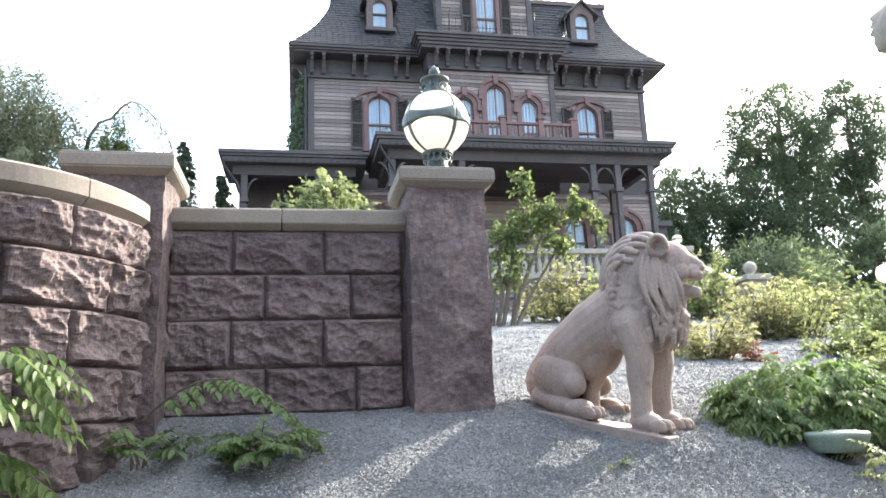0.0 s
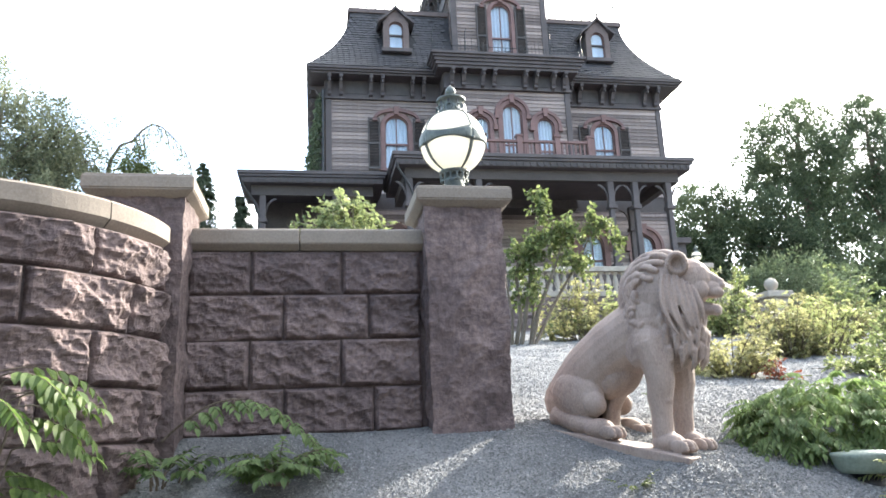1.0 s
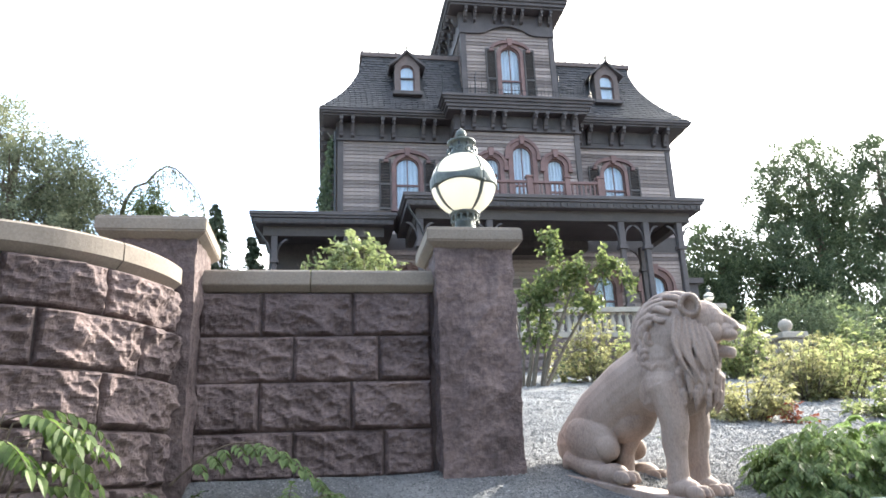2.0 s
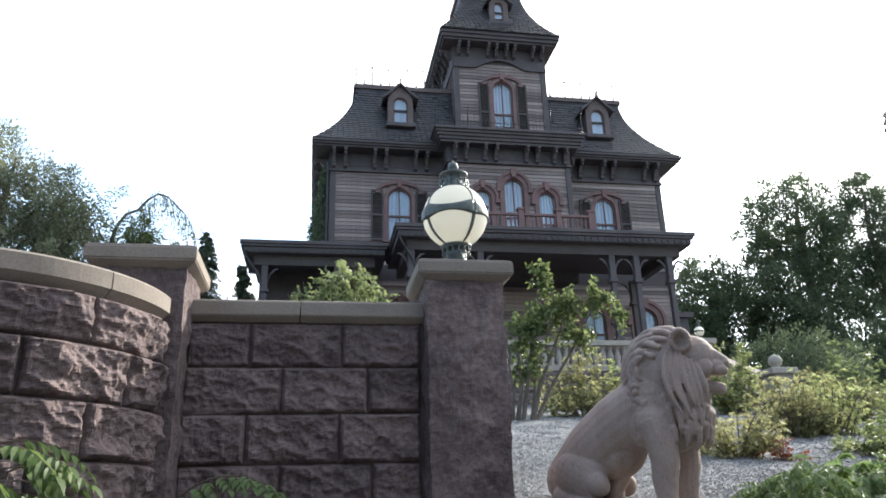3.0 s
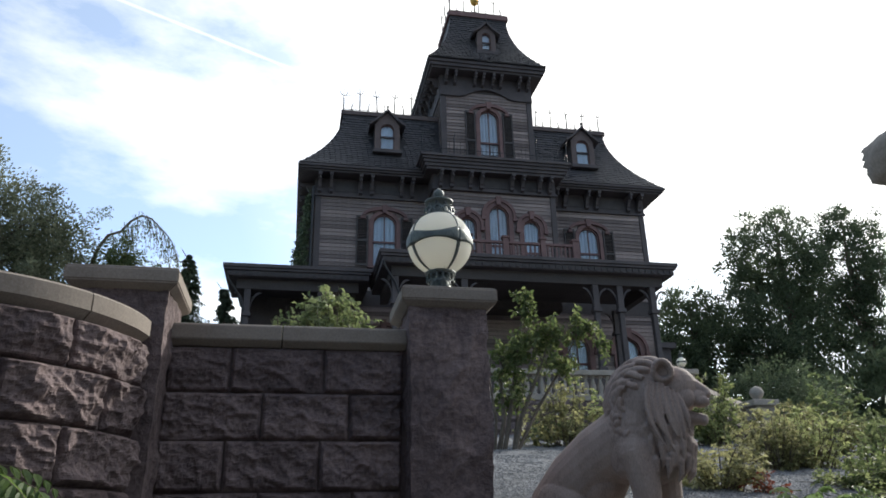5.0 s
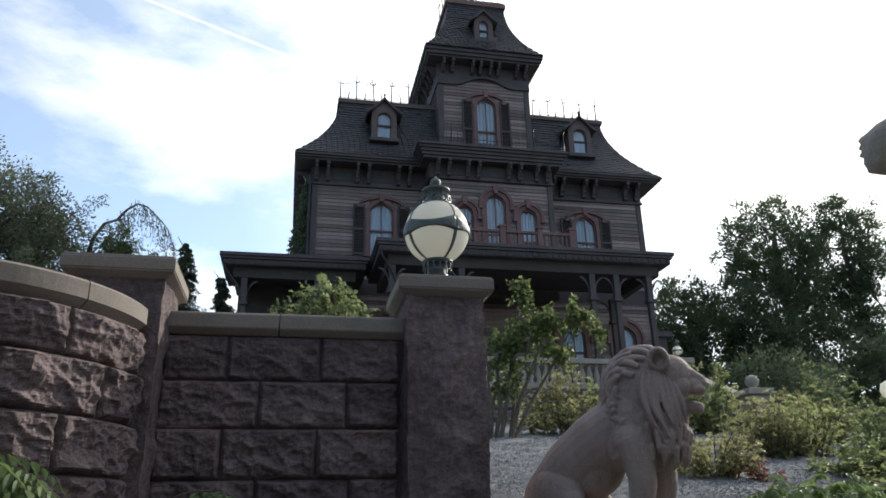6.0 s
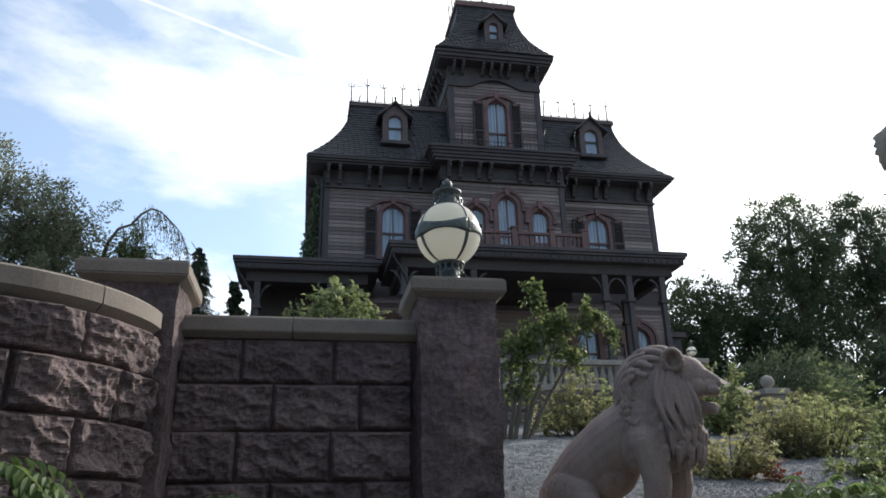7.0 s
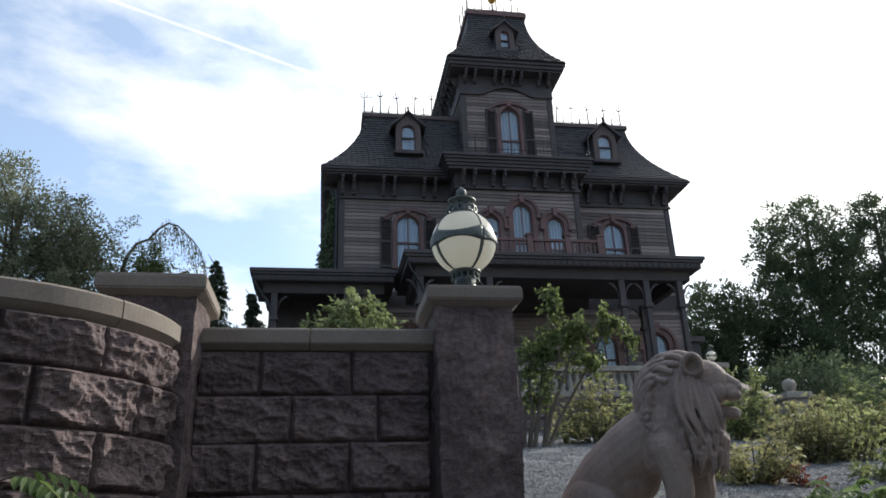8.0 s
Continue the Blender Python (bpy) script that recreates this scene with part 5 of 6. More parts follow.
# ---- foliage ----
class Leaves:
    """Gathers many small folded leaves into one mesh."""

    def __init__(self, seed):
        self.vs, self.fs, self.rng = [], [], random.Random(seed)

    def leaf(self, p, d, up, ln, wd, fold=0.25):
        d = d.normalized()
        side = d.cross(up)
        if side.length < 1e-4:
            side = d.cross(Vector((1, 0, 0.1)))
        side.normalize()
        n = side.cross(d)
        k = len(self.vs)
        mid = p + d * ln * 0.45
        self.vs += [p, mid + side * wd * 0.5 + n * wd * fold, p + d * ln - n * ln * 0.12, mid - side * wd * 0.5 + n * wd * fold, mid]
        self.fs += [(k, k + 4, k + 1), (k + 1, k + 4, k + 2), (k, k + 3, k + 4), (k + 3, k + 2, k + 4)]

    def blade(self, p, d, up, ln, wd):
        """A pointed oval leaf, folded along its rib and bending down to the tip."""
        d = d.normalized()
        side = d.cross(up)
        if side.length < 1e-4:
            side = d.cross(Vector((1, 0, 0.1)))
        side.normalize()
        n = side.cross(d)
        k = len(self.vs)
        for f, w in ((0.0, 0.06), (0.2, 0.72), (0.42, 1.0), (0.68, 0.70), (0.88, 0.26), (1.0, 0.02)):
            c = p + d * ln * f - n * ln * 0.22 * f * f
            e = side * wd * 0.5 * w
            lift = n * wd * 0.16 * w
            self.vs += [c - e + lift, c, c + e + lift]
        for j in range(5):
            a = k + 3 * j
            self.fs += [(a, a + 1, a + 4, a + 3), (a + 1, a + 2, a + 5, a + 4)]

    def simple(self, p, d, up, ln, wd):
        d = d.normalized()
        side = d.cross(up)
        if side.length < 1e-4:
            side = Vector((1, 0, 0))
        side.normalize()
        n = side.cross(d)
        k = len(self.vs)
        mid = p + d * ln * 0.5
        self.vs += [p, mid + side * wd * 0.5 + n * wd * 0.15, p + d * ln, mid - side * wd * 0.5 + n * wd * 0.15]
        self.fs += [(k, k + 1, k + 2), (k, k + 2, k + 3)]

    def rand_dir(self, z=0.0):
        r = self.rng
        while True:
            v = Vector((r.uniform(-1, 1), r.uniform(-1, 1), r.uniform(-1, 1)))
            if 0.05 < v.length < 1:
                v.normalize()
                v.z += z
                return v.normalized()

    def mesh(self, name, material, parent, label=""):
        me = bpy.data.meshes.new(name)
        me.from_pydata([tuple(v) for v in self.vs], [], self.fs)
        me.materials.append(material)
        ob = new(name, me)
        ob.parent = parent
        if label:
            ob["label"] = label
        return ob


def crown(lv, centre, radii, clumps, per, size, droop=0.0, hollow=0.55, clump_r=0.35, spread=0.28):
    """Clumps of leaves over an uneven ellipsoid, with gaps."""
    r = lv.rng
    c, R = Vector(centre), Vector(radii)
    for _ in range(clumps):
        d = lv.rand_dir()
        rad = r.uniform(hollow, 1.0) * (1 + spread * noise.noise(d * 2.2 + c * 0.37))
        q = c + Vector((d.x * R.x, d.y * R.y, d.z * R.z)) * rad
        cr = clump_r * r.uniform(0.6, 1.3)
        ax = (d + Vector((0, 0, 0.25 - droop))).normalized()
        for _ in range(per):
            o = lv.rand_dir() * cr * r.uniform(0.15, 1.0)
            ld = (o.normalized() * 0.7 + ax * 0.6 + Vector((0, 0, -droop))).normalized()
            lv.simple(q + o, ld, lv.rand_dir(0.6), size * r.uniform(0.6, 1.3), size * r.uniform(0.4, 0.65))


def frond(lv, stem, base, way, length, pairs, ln, wd, droop=0.5, terminal=True, rise=0.35):
    """A pinnate leaf: an arching stalk with paired drooping leaflets."""
    r = lv.rng
    way = Vector(way).normalized()
    p = Vector(base)
    d = (way + Vector((0, 0, rise))).normalized()
    step = length / (pairs + 1)
    pts = [p.copy()]
    for k in range(pairs + 1):
        d = (d + Vector((0, 0, -droop * step / length * 1.6)) + lv.rand_dir() * 0.05).normalized()
        p = p + d * step
        pts.append(p.copy())
        if k >= pairs * 0.18:
            side = d.cross(Vector((0, 0, 1))).normalized()
            f = math.sin(math.pi * (0.2 + 0.68 * k / pairs))
            for sg in (-1, 1):
                ld = (side * sg * 0.85 + d * 0.5 + Vector((0, 0, -0.35 - 0.3 * r.random()))).normalized()
                lv.blade(p, ld, Vector((0, 0, 1)) + d * 0.2 + lv.rand_dir() * 0.25, ln * f * r.uniform(0.85, 1.15), wd * f * r.uniform(0.85, 1.1))
    if terminal:
        lv.blade(p, d, Vector((0, 0, 1)), ln * 0.9, wd * 0.9)
    n = len(pts)
    tube(stem, pts[::2] + ([pts[-1]] if n % 2 == 0 else []), [max(0.0012, 0.0035 * (1 - 0.7 * i / n)) * (length / 0.4) ** 0.5 for i in range(len(pts[::2]) + (1 if n % 2 == 0 else 0))], 5)


def fern_plant(label, at, n, length, pairs, ln, wd, material, seed, aim=None, spread=1.0, droop=0.7, rise=0.6, radius=0.08, tall=0.0):
    lv = Leaves(seed)
    t = thing("leafy_plant", label, "plant")
    stem = bmesh.new()
    r = lv.rng
    for k in range(n):
        a = 2 * math.pi * (k + r.random()) / n if aim is None else radians(aim + r.uniform(-90, 90) * spread)
        b = Vector(at) + Vector((math.cos(a), math.sin(a), 0)) * radius * r.random()
        if tall:
            h = tall * r.uniform(0.2, 1.0)
            top = b + Vector((math.cos(a) * 0.25 * h, math.sin(a) * 0.25 * h, h))
            tube(stem, [b, (b + top) / 2 + Vector((0, 0, 0.04 * h)), top], [0.008, 0.006, 0.004], 5)
            b = top
        frond(lv, stem, b, (math.cos(a), math.sin(a), 0), length * r.uniform(0.65, 1.15), pairs, ln, wd, droop * r.uniform(0.7, 1.3), True, rise * r.uniform(0.5, 1.4))
    part("stem", stem, M_BARK if tall else M_LEAF_MID, t)
    lv.mesh("foliage", material, t)
    return t


def shrub(label, centre, radii, clumps, per, size, material, seed, name="shrub", stems=5, base=None, **kw):
    lv = Leaves(seed)
    t = thing(name, label, "shrub")
    crown(lv, centre, radii, clumps, per, size, **kw)
    bz = ground_z(centre[0], centre[1]) - 0.05 if base is None else base
    for k in range(stems):
        a = 2 * math.pi * k / stems + lv.rng.random()
        b = (centre[0] + 0.16 * radii[0] * math.cos(a), centre[1] + 0.16 * radii[1] * math.sin(a), bz)
        e = (centre[0] + 0.6 * radii[0] * math.cos(a), centre[1] + 0.6 * radii[1] * math.sin(a), centre[2] + radii[2] * lv.rng.uniform(0.0, 0.5))
        m = tuple((p + q) / 2 + lv.rng.uniform(-0.05, 0.05) * radii[0] for p, q in zip(b, e))
        bm = bmesh.new()
        w = 0.018 * (radii[0] + 0.2)
        tube(bm, [b, m, e], [w, w * 0.75, w * 0.3], 6)
        part("stem", bm, M_BARK, t)
    lv.mesh("crown", material, t)
    return t


def rose_bush(label, at, r, h, canes, leaf, material, seed, name="shrub", sprays=11, droop=0.35, wide=0.62, kind="shrub", fall=0.45, low=0.4):
    """Arching canes from one foot, set with five-leaflet leaves; outline uneven, gaps between the canes."""
    lv = Leaves(seed)
    t = thing(name, label, kind)
    g = lv.rng
    stem = bmesh.new()
    foot = Vector((at[0], at[1], ground_z(*at) - 0.04))
    up = Vector((0, 0, 1))
    for k in range(canes):
        a = 2 * math.pi * (k + g.random()) / canes * 5
        out = r * math.sqrt(g.uniform(0.02, 1.0)) * (1 + 0.75 * noise.noise((math.cos(a) * 1.6, math.sin(a) * 1.6, seed * 0.7)))
        top = h * (1 - fall * min(1.3, out / r) ** 2) * g.uniform(low, 1.12)
        b = foot + Vector((math.cos(a), math.sin(a), 0)) * g.uniform(0.1, 0.6) * out
        b.z = ground_z(b.x, b.y) - 0.03
        e = foot + Vector((math.cos(a) * out, math.sin(a) * out, top))
        mid = b.lerp(e, 0.5) + Vector((g.uniform(-0.06, 0.06) * r, g.uniform(-0.06, 0.06) * r, 0.22 * top))
        pts = [b * (1 - f) ** 2 + mid * 2 * f * (1 - f) + e * f * f for f in (0, 0.2, 0.4, 0.6, 0.8, 1.0)]
        w = 0.0045 + 0.006 * r
        tube(stem, pts, [w, w * 0.9, w * 0.8, w * 0.65, w * 0.5, w * 0.25], 5)
        for _ in range(sprays):
            f = g.uniform(0.08, 1.0)
            p = b * (1 - f) ** 2 + mid * 2 * f * (1 - f) + e * f * f + lv.rand_dir() * 0.07 * r
            d = (lv.rand_dir() + Vector((math.cos(a), math.sin(a), 0)) * 0.5 + Vector((0, 0, 0.15))).normalized()
            side = d.cross(up)
            side = side.normalized() if side.length > 0.05 else Vector((1, 0, 0))
            sz = leaf * g.uniform(0.7, 1.25)
            face = (up + lv.rand_dir() * 0.8).normalized()
            for o, sg in ((0.35, -1), (0.35, 1), (0.9, -1), (0.9, 1), (1.2, 0)):
                ld = (d * (0.55 if sg else 1.0) + side * sg * 0.85 + Vector((0, 0, -droop * g.uniform(0.5, 1.5)))).normalized()
                lv.leaf(p + d * sz * o + Vector((0, 0, -droop * sz * o * 0.4)), ld, face, sz * g.uniform(0.8, 1.1), sz * wide)
    part("cane", stem, M_BARK, t)
    lv.mesh("foliage", material, t)
    return t


def tree(label, base, height, lean, trunk_r, crowns, size, per, material, seed, limbs=8, clump_r=0.5, droop=0.0, name="tree", hollow=0.5):
    """A tapered trunk with limbs reaching into each crown mass: crowns are (centre, radii, clumps)."""
    lv = Leaves(seed)
    t = thing(name, label, "tree")
    r = lv.rng
    b = Vector(base)
    top = b + Vector((lean[0], lean[1], height))
    pts = [b + (top - b) * f + Vector((r.uniform(-1, 1), r.uniform(-1, 1), 0)) * trunk_r * (0.8 if 0 < f < 1 else 0) for f in (0, 0.2, 0.4, 0.6, 0.8, 1)]
    bm = bmesh.new()
    tube(bm, pts, [trunk_r * f for f in (1.15, 0.95, 0.75, 0.55, 0.35, 0.1)], 10)
    part("trunk", bm, M_BARK, t)
    for k in range(limbs):
        c, R, _ = crowns[k % len(crowns)]
        f = r.uniform(0.25, 0.85)
        s = b + (top - b) * f
        d = lv.rand_dir(0.2)
        e = Vector(c) + Vector((d.x * R[0], d.y * R[1], d.z * R[2])) * 0.75
        bm = bmesh.new()
        w = trunk_r * 0.4 * (1 - f * 0.6)
        tube(bm, [s, s.lerp(e, 0.5) + Vector((0, 0, 0.06 * (e - s).length)), e], [w, w * 0.6, w * 0.15], 7)
        part("limb", bm, M_BARK, t)
    for c, R, n in crowns:
        crown(lv, c, R, n, per, size, droop, hollow, clump_r)
    lv.mesh("crown", material, t)
    return t


def conifer(label, base, height, radius, seed, per=46, tiers=22, size=0.16, droop=0.42):
    """Drooping boughs round a straight stem, hung with needles."""
    lv = Leaves(seed)
    t = thing("conifer", label, "tree")
    r = lv.rng
    b = Vector(base)
    bm = bmesh.new()
    tube(bm, [b, b + Vector((0.05, 0, height * 0.6)), b + Vector((-0.12, 0, height * 0.93)), b + Vector((-0.5, 0, height))], [0.14, 0.08, 0.03, 0.01], 8)
    part("trunk", bm, M_BARK, t)
    boughs = bmesh.new()
    for j in range(tiers):
        f = j / tiers
        z = height * (0.12 + 0.86 * f)
        for k in range(6):
            a = r.uniform(0, 6.28)
            ln = radius * (1.04 - f) ** 1.25 * r.uniform(0.6, 1.2) + 0.10
            p = b + Vector((-0.4 * max(0, f - 0.85) * 6 * 0.5, 0, z))
            d = Vector((math.cos(a), math.sin(a), 0.15))
            pts = [p.copy()]
            for s in range(5):
                d = (d + Vector((0, 0, -droop * 0.22))).normalized()
                p = p + d * ln / 5
                pts.append(p.copy())
                for _ in range(per // 5):
                    q = p + lv.rand_dir() * 0.11 * (0.35 + ln * 0.6)
                    lv.simple(q, (d * 0.4 + Vector((0, 0, -0.8)) + lv.rand_dir() * 0.5), lv.rand_dir(), size * r.uniform(0.7, 1.5), size * 0.3)
            tube(boughs, pts[::2] + [pts[-1]], [0.02, 0.014, 0.008, 0.003], 4)
    part("bough_spray", boughs, M_BARK, t)
    lv.mesh("crown", M_LEAF_DARK, t)
    return t


# foreground plants
fern_plant("bright green pinnate-leaved seedling at the wall foot in sun", (-1.68, 3.5, -0.78), 50, 0.44, 8, 0.105, 0.050, M_LEAF_FRESH, 11, aim=-12, spread=1.0, droop=0.9, rise=0.50, radius=0.22, tall=1.12)
fern_plant("green fern-like plant growing out of the gravel", (-0.20, 4.36, -0.27), 34, 0.29, 7, 0.085, 0.042, M_LEAF_FERN, 12, droop=0.8, rise=1.5, radius=0.06, tall=0.09)
fern_plant("low shaded seedling plant beside the stone wall", (-0.84, 4.45, -0.26), 16, 0.24, 5, 0.09, 0.045, M_LEAF_FERN, 13, droop=0.7, rise=1.3, radius=0.14, tall=0.1)
fern_plant("small green weed in the gravel", (1.80, 4.16, -0.38), 14, 0.13, 5, 0.032, 0.018, M_LEAF_BRIGHT, 15, droop=0.8, rise=1.3)
fern_plant("small green weed in the gravel", (3.02, 6.2, 0.2), 9, 0.2, 5, 0.05, 0.024, M_LEAF_BRIGHT, 16, droop=0.8, rise=0.8)
fern_plant("sparse leafy plant beside the path at the fixture", (3.36, 3.72, -0.60), 22, 0.26, 7, 0.055, 0.03, M_LEAF_BRIGHT, 17, droop=0.8, rise=1.0, radius=0.16, tall=0.22)


def arching_shoot():
    """One long bowed stem with hanging compound leaves."""
    lv = Leaves(14)
    t = thing("arching_shoot", "arching leafy shoot along the foot of the stone wall", "plant")
    pts = [Vector((-0.86 + 0.9 * f, 4.56 + 0.06 * f, -0.14 + 0.36 * math.sin(math.pi * min(1.0, 0.12 + f * 0.86)))) for f in [k / 14 for k in range(15)]]
    stem = bmesh.new()
    tube(stem, pts, [0.008 - 0.00042 * k for k in range(15)], 6)
    for k in range(2, 15):
        for sg in ((-1, 1) if k % 3 == 0 else (1,)):
            w = Vector((0.55, -0.75 * sg, 0))
            frond(lv, stem, pts[k], w, lv.rng.uniform(0.13, 0.20), 4, 0.072, 0.040, 0.8, True, 0.25)
    tagged(part("stem", stem, M_BARK, t), kind="stuff")
    lv.mesh("foliage", M_LEAF_FERN, t)


arching_shoot()


def big_fern_bush():
    """A dense mound of arching fronds."""
    lv = Leaves(31)
    t = thing("fern_bush", "dense mound of drooping green fern-like fronds", "shrub")
    stem = bmesh.new()
    r = lv.rng
    for k in range(560):
        a = r.uniform(0, 6.28)
        q = math.sqrt(r.random())
        bx, by = 3.50 + 0.66 * q * math.cos(a), 4.58 + 0.36 * q * math.sin(a)
        h = 0.36 * (1 - q * q) + 0.08
        b = Vector((bx, by, ground_z(bx, by) + h * r.uniform(0.2, 1.0)))
        a2 = a + r.uniform(-1.2, 1.2)
        w = Vector((math.cos(a2) * 0.8, math.sin(a2) * 0.8 - 0.2, 0))
        frond(lv, stem, b, w, r.uniform(0.17, 0.30), 7, 0.066, 0.030, r.uniform(0.6, 1.2), True, r.uniform(0.1, 0.9))
    part("stem", stem, M_LEAF_MID, t)
    lv.mesh("foliage", M_LEAF_FERN, t)


big_fern_bush()

# garden shrubs up the slope
rose_bush("leafy green shrub behind the low stone wall", (0.33, 8.0), 0.74, 1.98, 150, 0.066, M_LEAF_MID, 41, sprays=20, wide=0.75, fall=0.22, low=0.78)
rose_bush("thin pale-stemmed shrub below the terrace wall", (5.75, 15.4), 0.85, 1.5, 34, 0.10, M_LEAF_DRY, 42)
rose_bush("thin pale-stemmed shrub below the terrace wall", (7.2, 15.9), 0.95, 1.45, 36, 0.10, M_LEAF_BRIGHT, 43)
rose_bush("low spreading shrub with russet tips on the gravel", (4.45, 7.45), 0.62, 0.52, 44, 0.058, M_LEAF_DRY, 44)
rose_bush("small russet-leaved plant on the gravel slope", (4.72, 7.05), 0.17, 0.30, 12, 0.05, M_LEAF_RED, 45, sprays=5)
rose_bush("loose yellow-green rose bush in the garden bed", (6.75, 9.7), 0.62, 0.95, 52, 0.070, M_LEAF_DRY, 46, sprays=9)
rose_bush("loose yellow-green rose bush in the garden bed", (7.55, 10.1), 0.68, 1.12, 56, 0.072, M_LEAF_BRIGHT, 47, sprays=9)
rose_bush("dry-leaved rose bush up the slope", (8.7, 12.4), 0.90, 1.10, 42, 0.085, M_LEAF_DRY, 48)
rose_bush("dry-leaved rose bush up the slope", (10.1, 12.7), 0.90, 0.9, 36, 0.085, M_LEAF_DRY, 58)
rose_bush("low green shrub at the edge of the bed", (6.35, 7.5), 0.60, 0.42, 46, 0.062, M_LEAF_BRIGHT, 49)
rose_bush("green bush round the foot of the globe lamp", (9.9, 10.9), 0.85, 1.0, 60, 0.075, M_LEAF_MID, 50, sprays=9)
rose_bush("low green shrub at the edge of the bed", (8.6, 9.4), 0.75, 0.45, 48, 0.066, M_LEAF_MID, 59)
rose_bush("leafy shrub beside the stair wall", (9.6, 15.9), 0.85, 1.75, 54, 0.095, M_LEAF_BRIGHT, 51)
rose_bush("green shrub beyond the pedestal", (12.9, 17.6), 1.1, 0.85, 40, 0.11, M_LEAF_DRY, 52)
rose_bush("green shrub beyond the pedestal", (15.6, 17.4), 1.3, 0.85, 40, 0.11, M_LEAF_MID, 53)
rose_bush("spiky dark-leaved young tree above the rose bed", (14.7, 18.4), 0.85, 2.25, 15, 0.14, M_LEAF_MID, 54, droop=0.1)
rose_bush("low green shrub at the edge of the bed", (5.35, 5.75), 0.55, 0.36, 44, 0.055, M_LEAF_BRIGHT, 55)
rose_bush("low green shrub under the terrace", (6.5, 18.2), 0.6, 0.7, 24, 0.10, M_LEAF_MID, 56)
shrub("dark evergreen hedge beside the house", (19.5, 27.0, 4.8), (3.0, 1.4, 1.8), 260, 30, 0.14, M_LEAF_DARK, 57, stems=5, clump_r=0.4)


def small_tree():
    """A many-stemmed little tree beside the pier."""
    lv = Leaves(61)
    t = thing("small_tree", "slender many-stemmed young tree with light green leaves", "tree")
    r = lv.rng
    for bx, tx, tz, w in ((3.92, 4.15, 3.5, 0.055), (4.02, 4.75, 4.7, 0.05), (4.22, 5.0, 3.6, 0.055), (4.25, 4.6, 3.9, 0.04), (3.85, 3.75, 3.3, 0.035), (4.25, 5.9, 4.0, 0.04)):
        b = Vector((bx, 14.2 + r.uniform(-0.15, 0.15), 1.45))
        e = Vector((tx, 14.2 + r.uniform(-0.5, 0.5), tz))
        bm = bmesh.new()
        tube(bm, [b, b.lerp(e, 0.35) + Vector((r.uniform(-0.12, 0.12), 0, 0)), b.lerp(e, 0.7) + Vector((r.uniform(-0.1, 0.1), 0, 0.1)), e], [w, w * 0.8, w * 0.55, w * 0.2], 7)
        part("trunk", bm, M_BARK, t)
    twigs = bmesh.new()
    for c, R, n in (((4.25, 14.2, 3.3), (0.50, 0.5, 0.62), 64), ((4.95, 14.2, 3.75), (0.62, 0.5, 0.50), 72), ((4.62, 14.2, 4.50), (0.24, 0.25, 0.42), 22), ((5.85, 14.2, 4.15), (0.36, 0.3, 0.36), 28), ((4.25, 14.2, 2.65), (0.40, 0.4, 0.35), 18), ((6.25, 14.1, 3.75), (0.16, 0.15, 0.34), 7), ((5.35, 14.2, 3.2), (0.45, 0.4, 0.35), 26)):
        for _ in range(n):
            d = lv.rand_dir(0.1)
            p = Vector(c) + Vector((d.x * R[0], d.y * R[1], d.z * R[2])) * r.uniform(0.1, 0.75)
            e = p + (Vector((d.x * R[0], d.y * R[1], d.z * R[2])) * 0.55 + Vector((0, 0, -0.06)))
            tube(twigs, [p, p.lerp(e, 0.5) + Vector((0, 0, 0.03)), e], [0.009, 0.007, 0.003], 4)
            for _ in range(11):
                q = p.lerp(e, r.random()) + lv.rand_dir() * 0.06
                lv.leaf(q, lv.rand_dir(-0.25), lv.rand_dir(0.5), 0.125 * r.uniform(0.6, 1.2), 0.095 * r.uniform(0.7, 1.1))
    tagged(part("twig_spray", twigs, M_BARK, t), kind="stuff")
    lv.mesh("crown", M_LEAF_BRIGHT, t)


small_tree()

# big trees
tree("tall dark broad tree against the bright sky", (30.6, 40.0, 3.6), 15.5, (0.3, 0), 0.42, [((30.2, 40, 15.9), (3.4, 3.0, 4.1), 300), ((29.4, 40, 12.0), (3.6, 2.8, 4.6), 260), ((32.4, 40, 10.0), (3.0, 2.6, 4.6), 170)], 0.21, 62, M_LEAF_DARK, 71, 14, 0.55)
tree("tall dark broad tree against the bright sky", (36.6, 40.6, 3.6), 16.5, (0.0, 0), 0.42, [((36.4, 40.6, 16.9), (2.5, 2.8, 3.9), 210), ((38.8, 40.6, 13.0), (3.2, 2.8, 5.4), 210), ((35.2, 40.6, 10.6), (2.9, 2.6, 5.0), 190)], 0.21, 62, M_LEAF_DARK, 72, 14, 0.55)
tree("dark conifer-like tree beside the mansion", (23.2, 39.0, 3.6), 9.5, (0, 0), 0.3, [((22.4, 39, 9.6), (1.9, 1.9, 4.5), 300), ((24.6, 39, 9.4), (1.9, 1.9, 4.7), 300)], 0.20, 52, M_LEAF_DARK, 73, 8, 0.5)
tree("dark conifer-like tree beside the mansion", (27.6, 38.0, 3.6), 8.5, (0, 0), 0.3, [((27.2, 38, 8.6), (2.6, 2.0, 4.4), 320), ((20.6, 38, 7.6), (1.9, 1.8, 3.4), 200)], 0.20, 52, M_LEAF_DARK, 74, 8, 0.5)
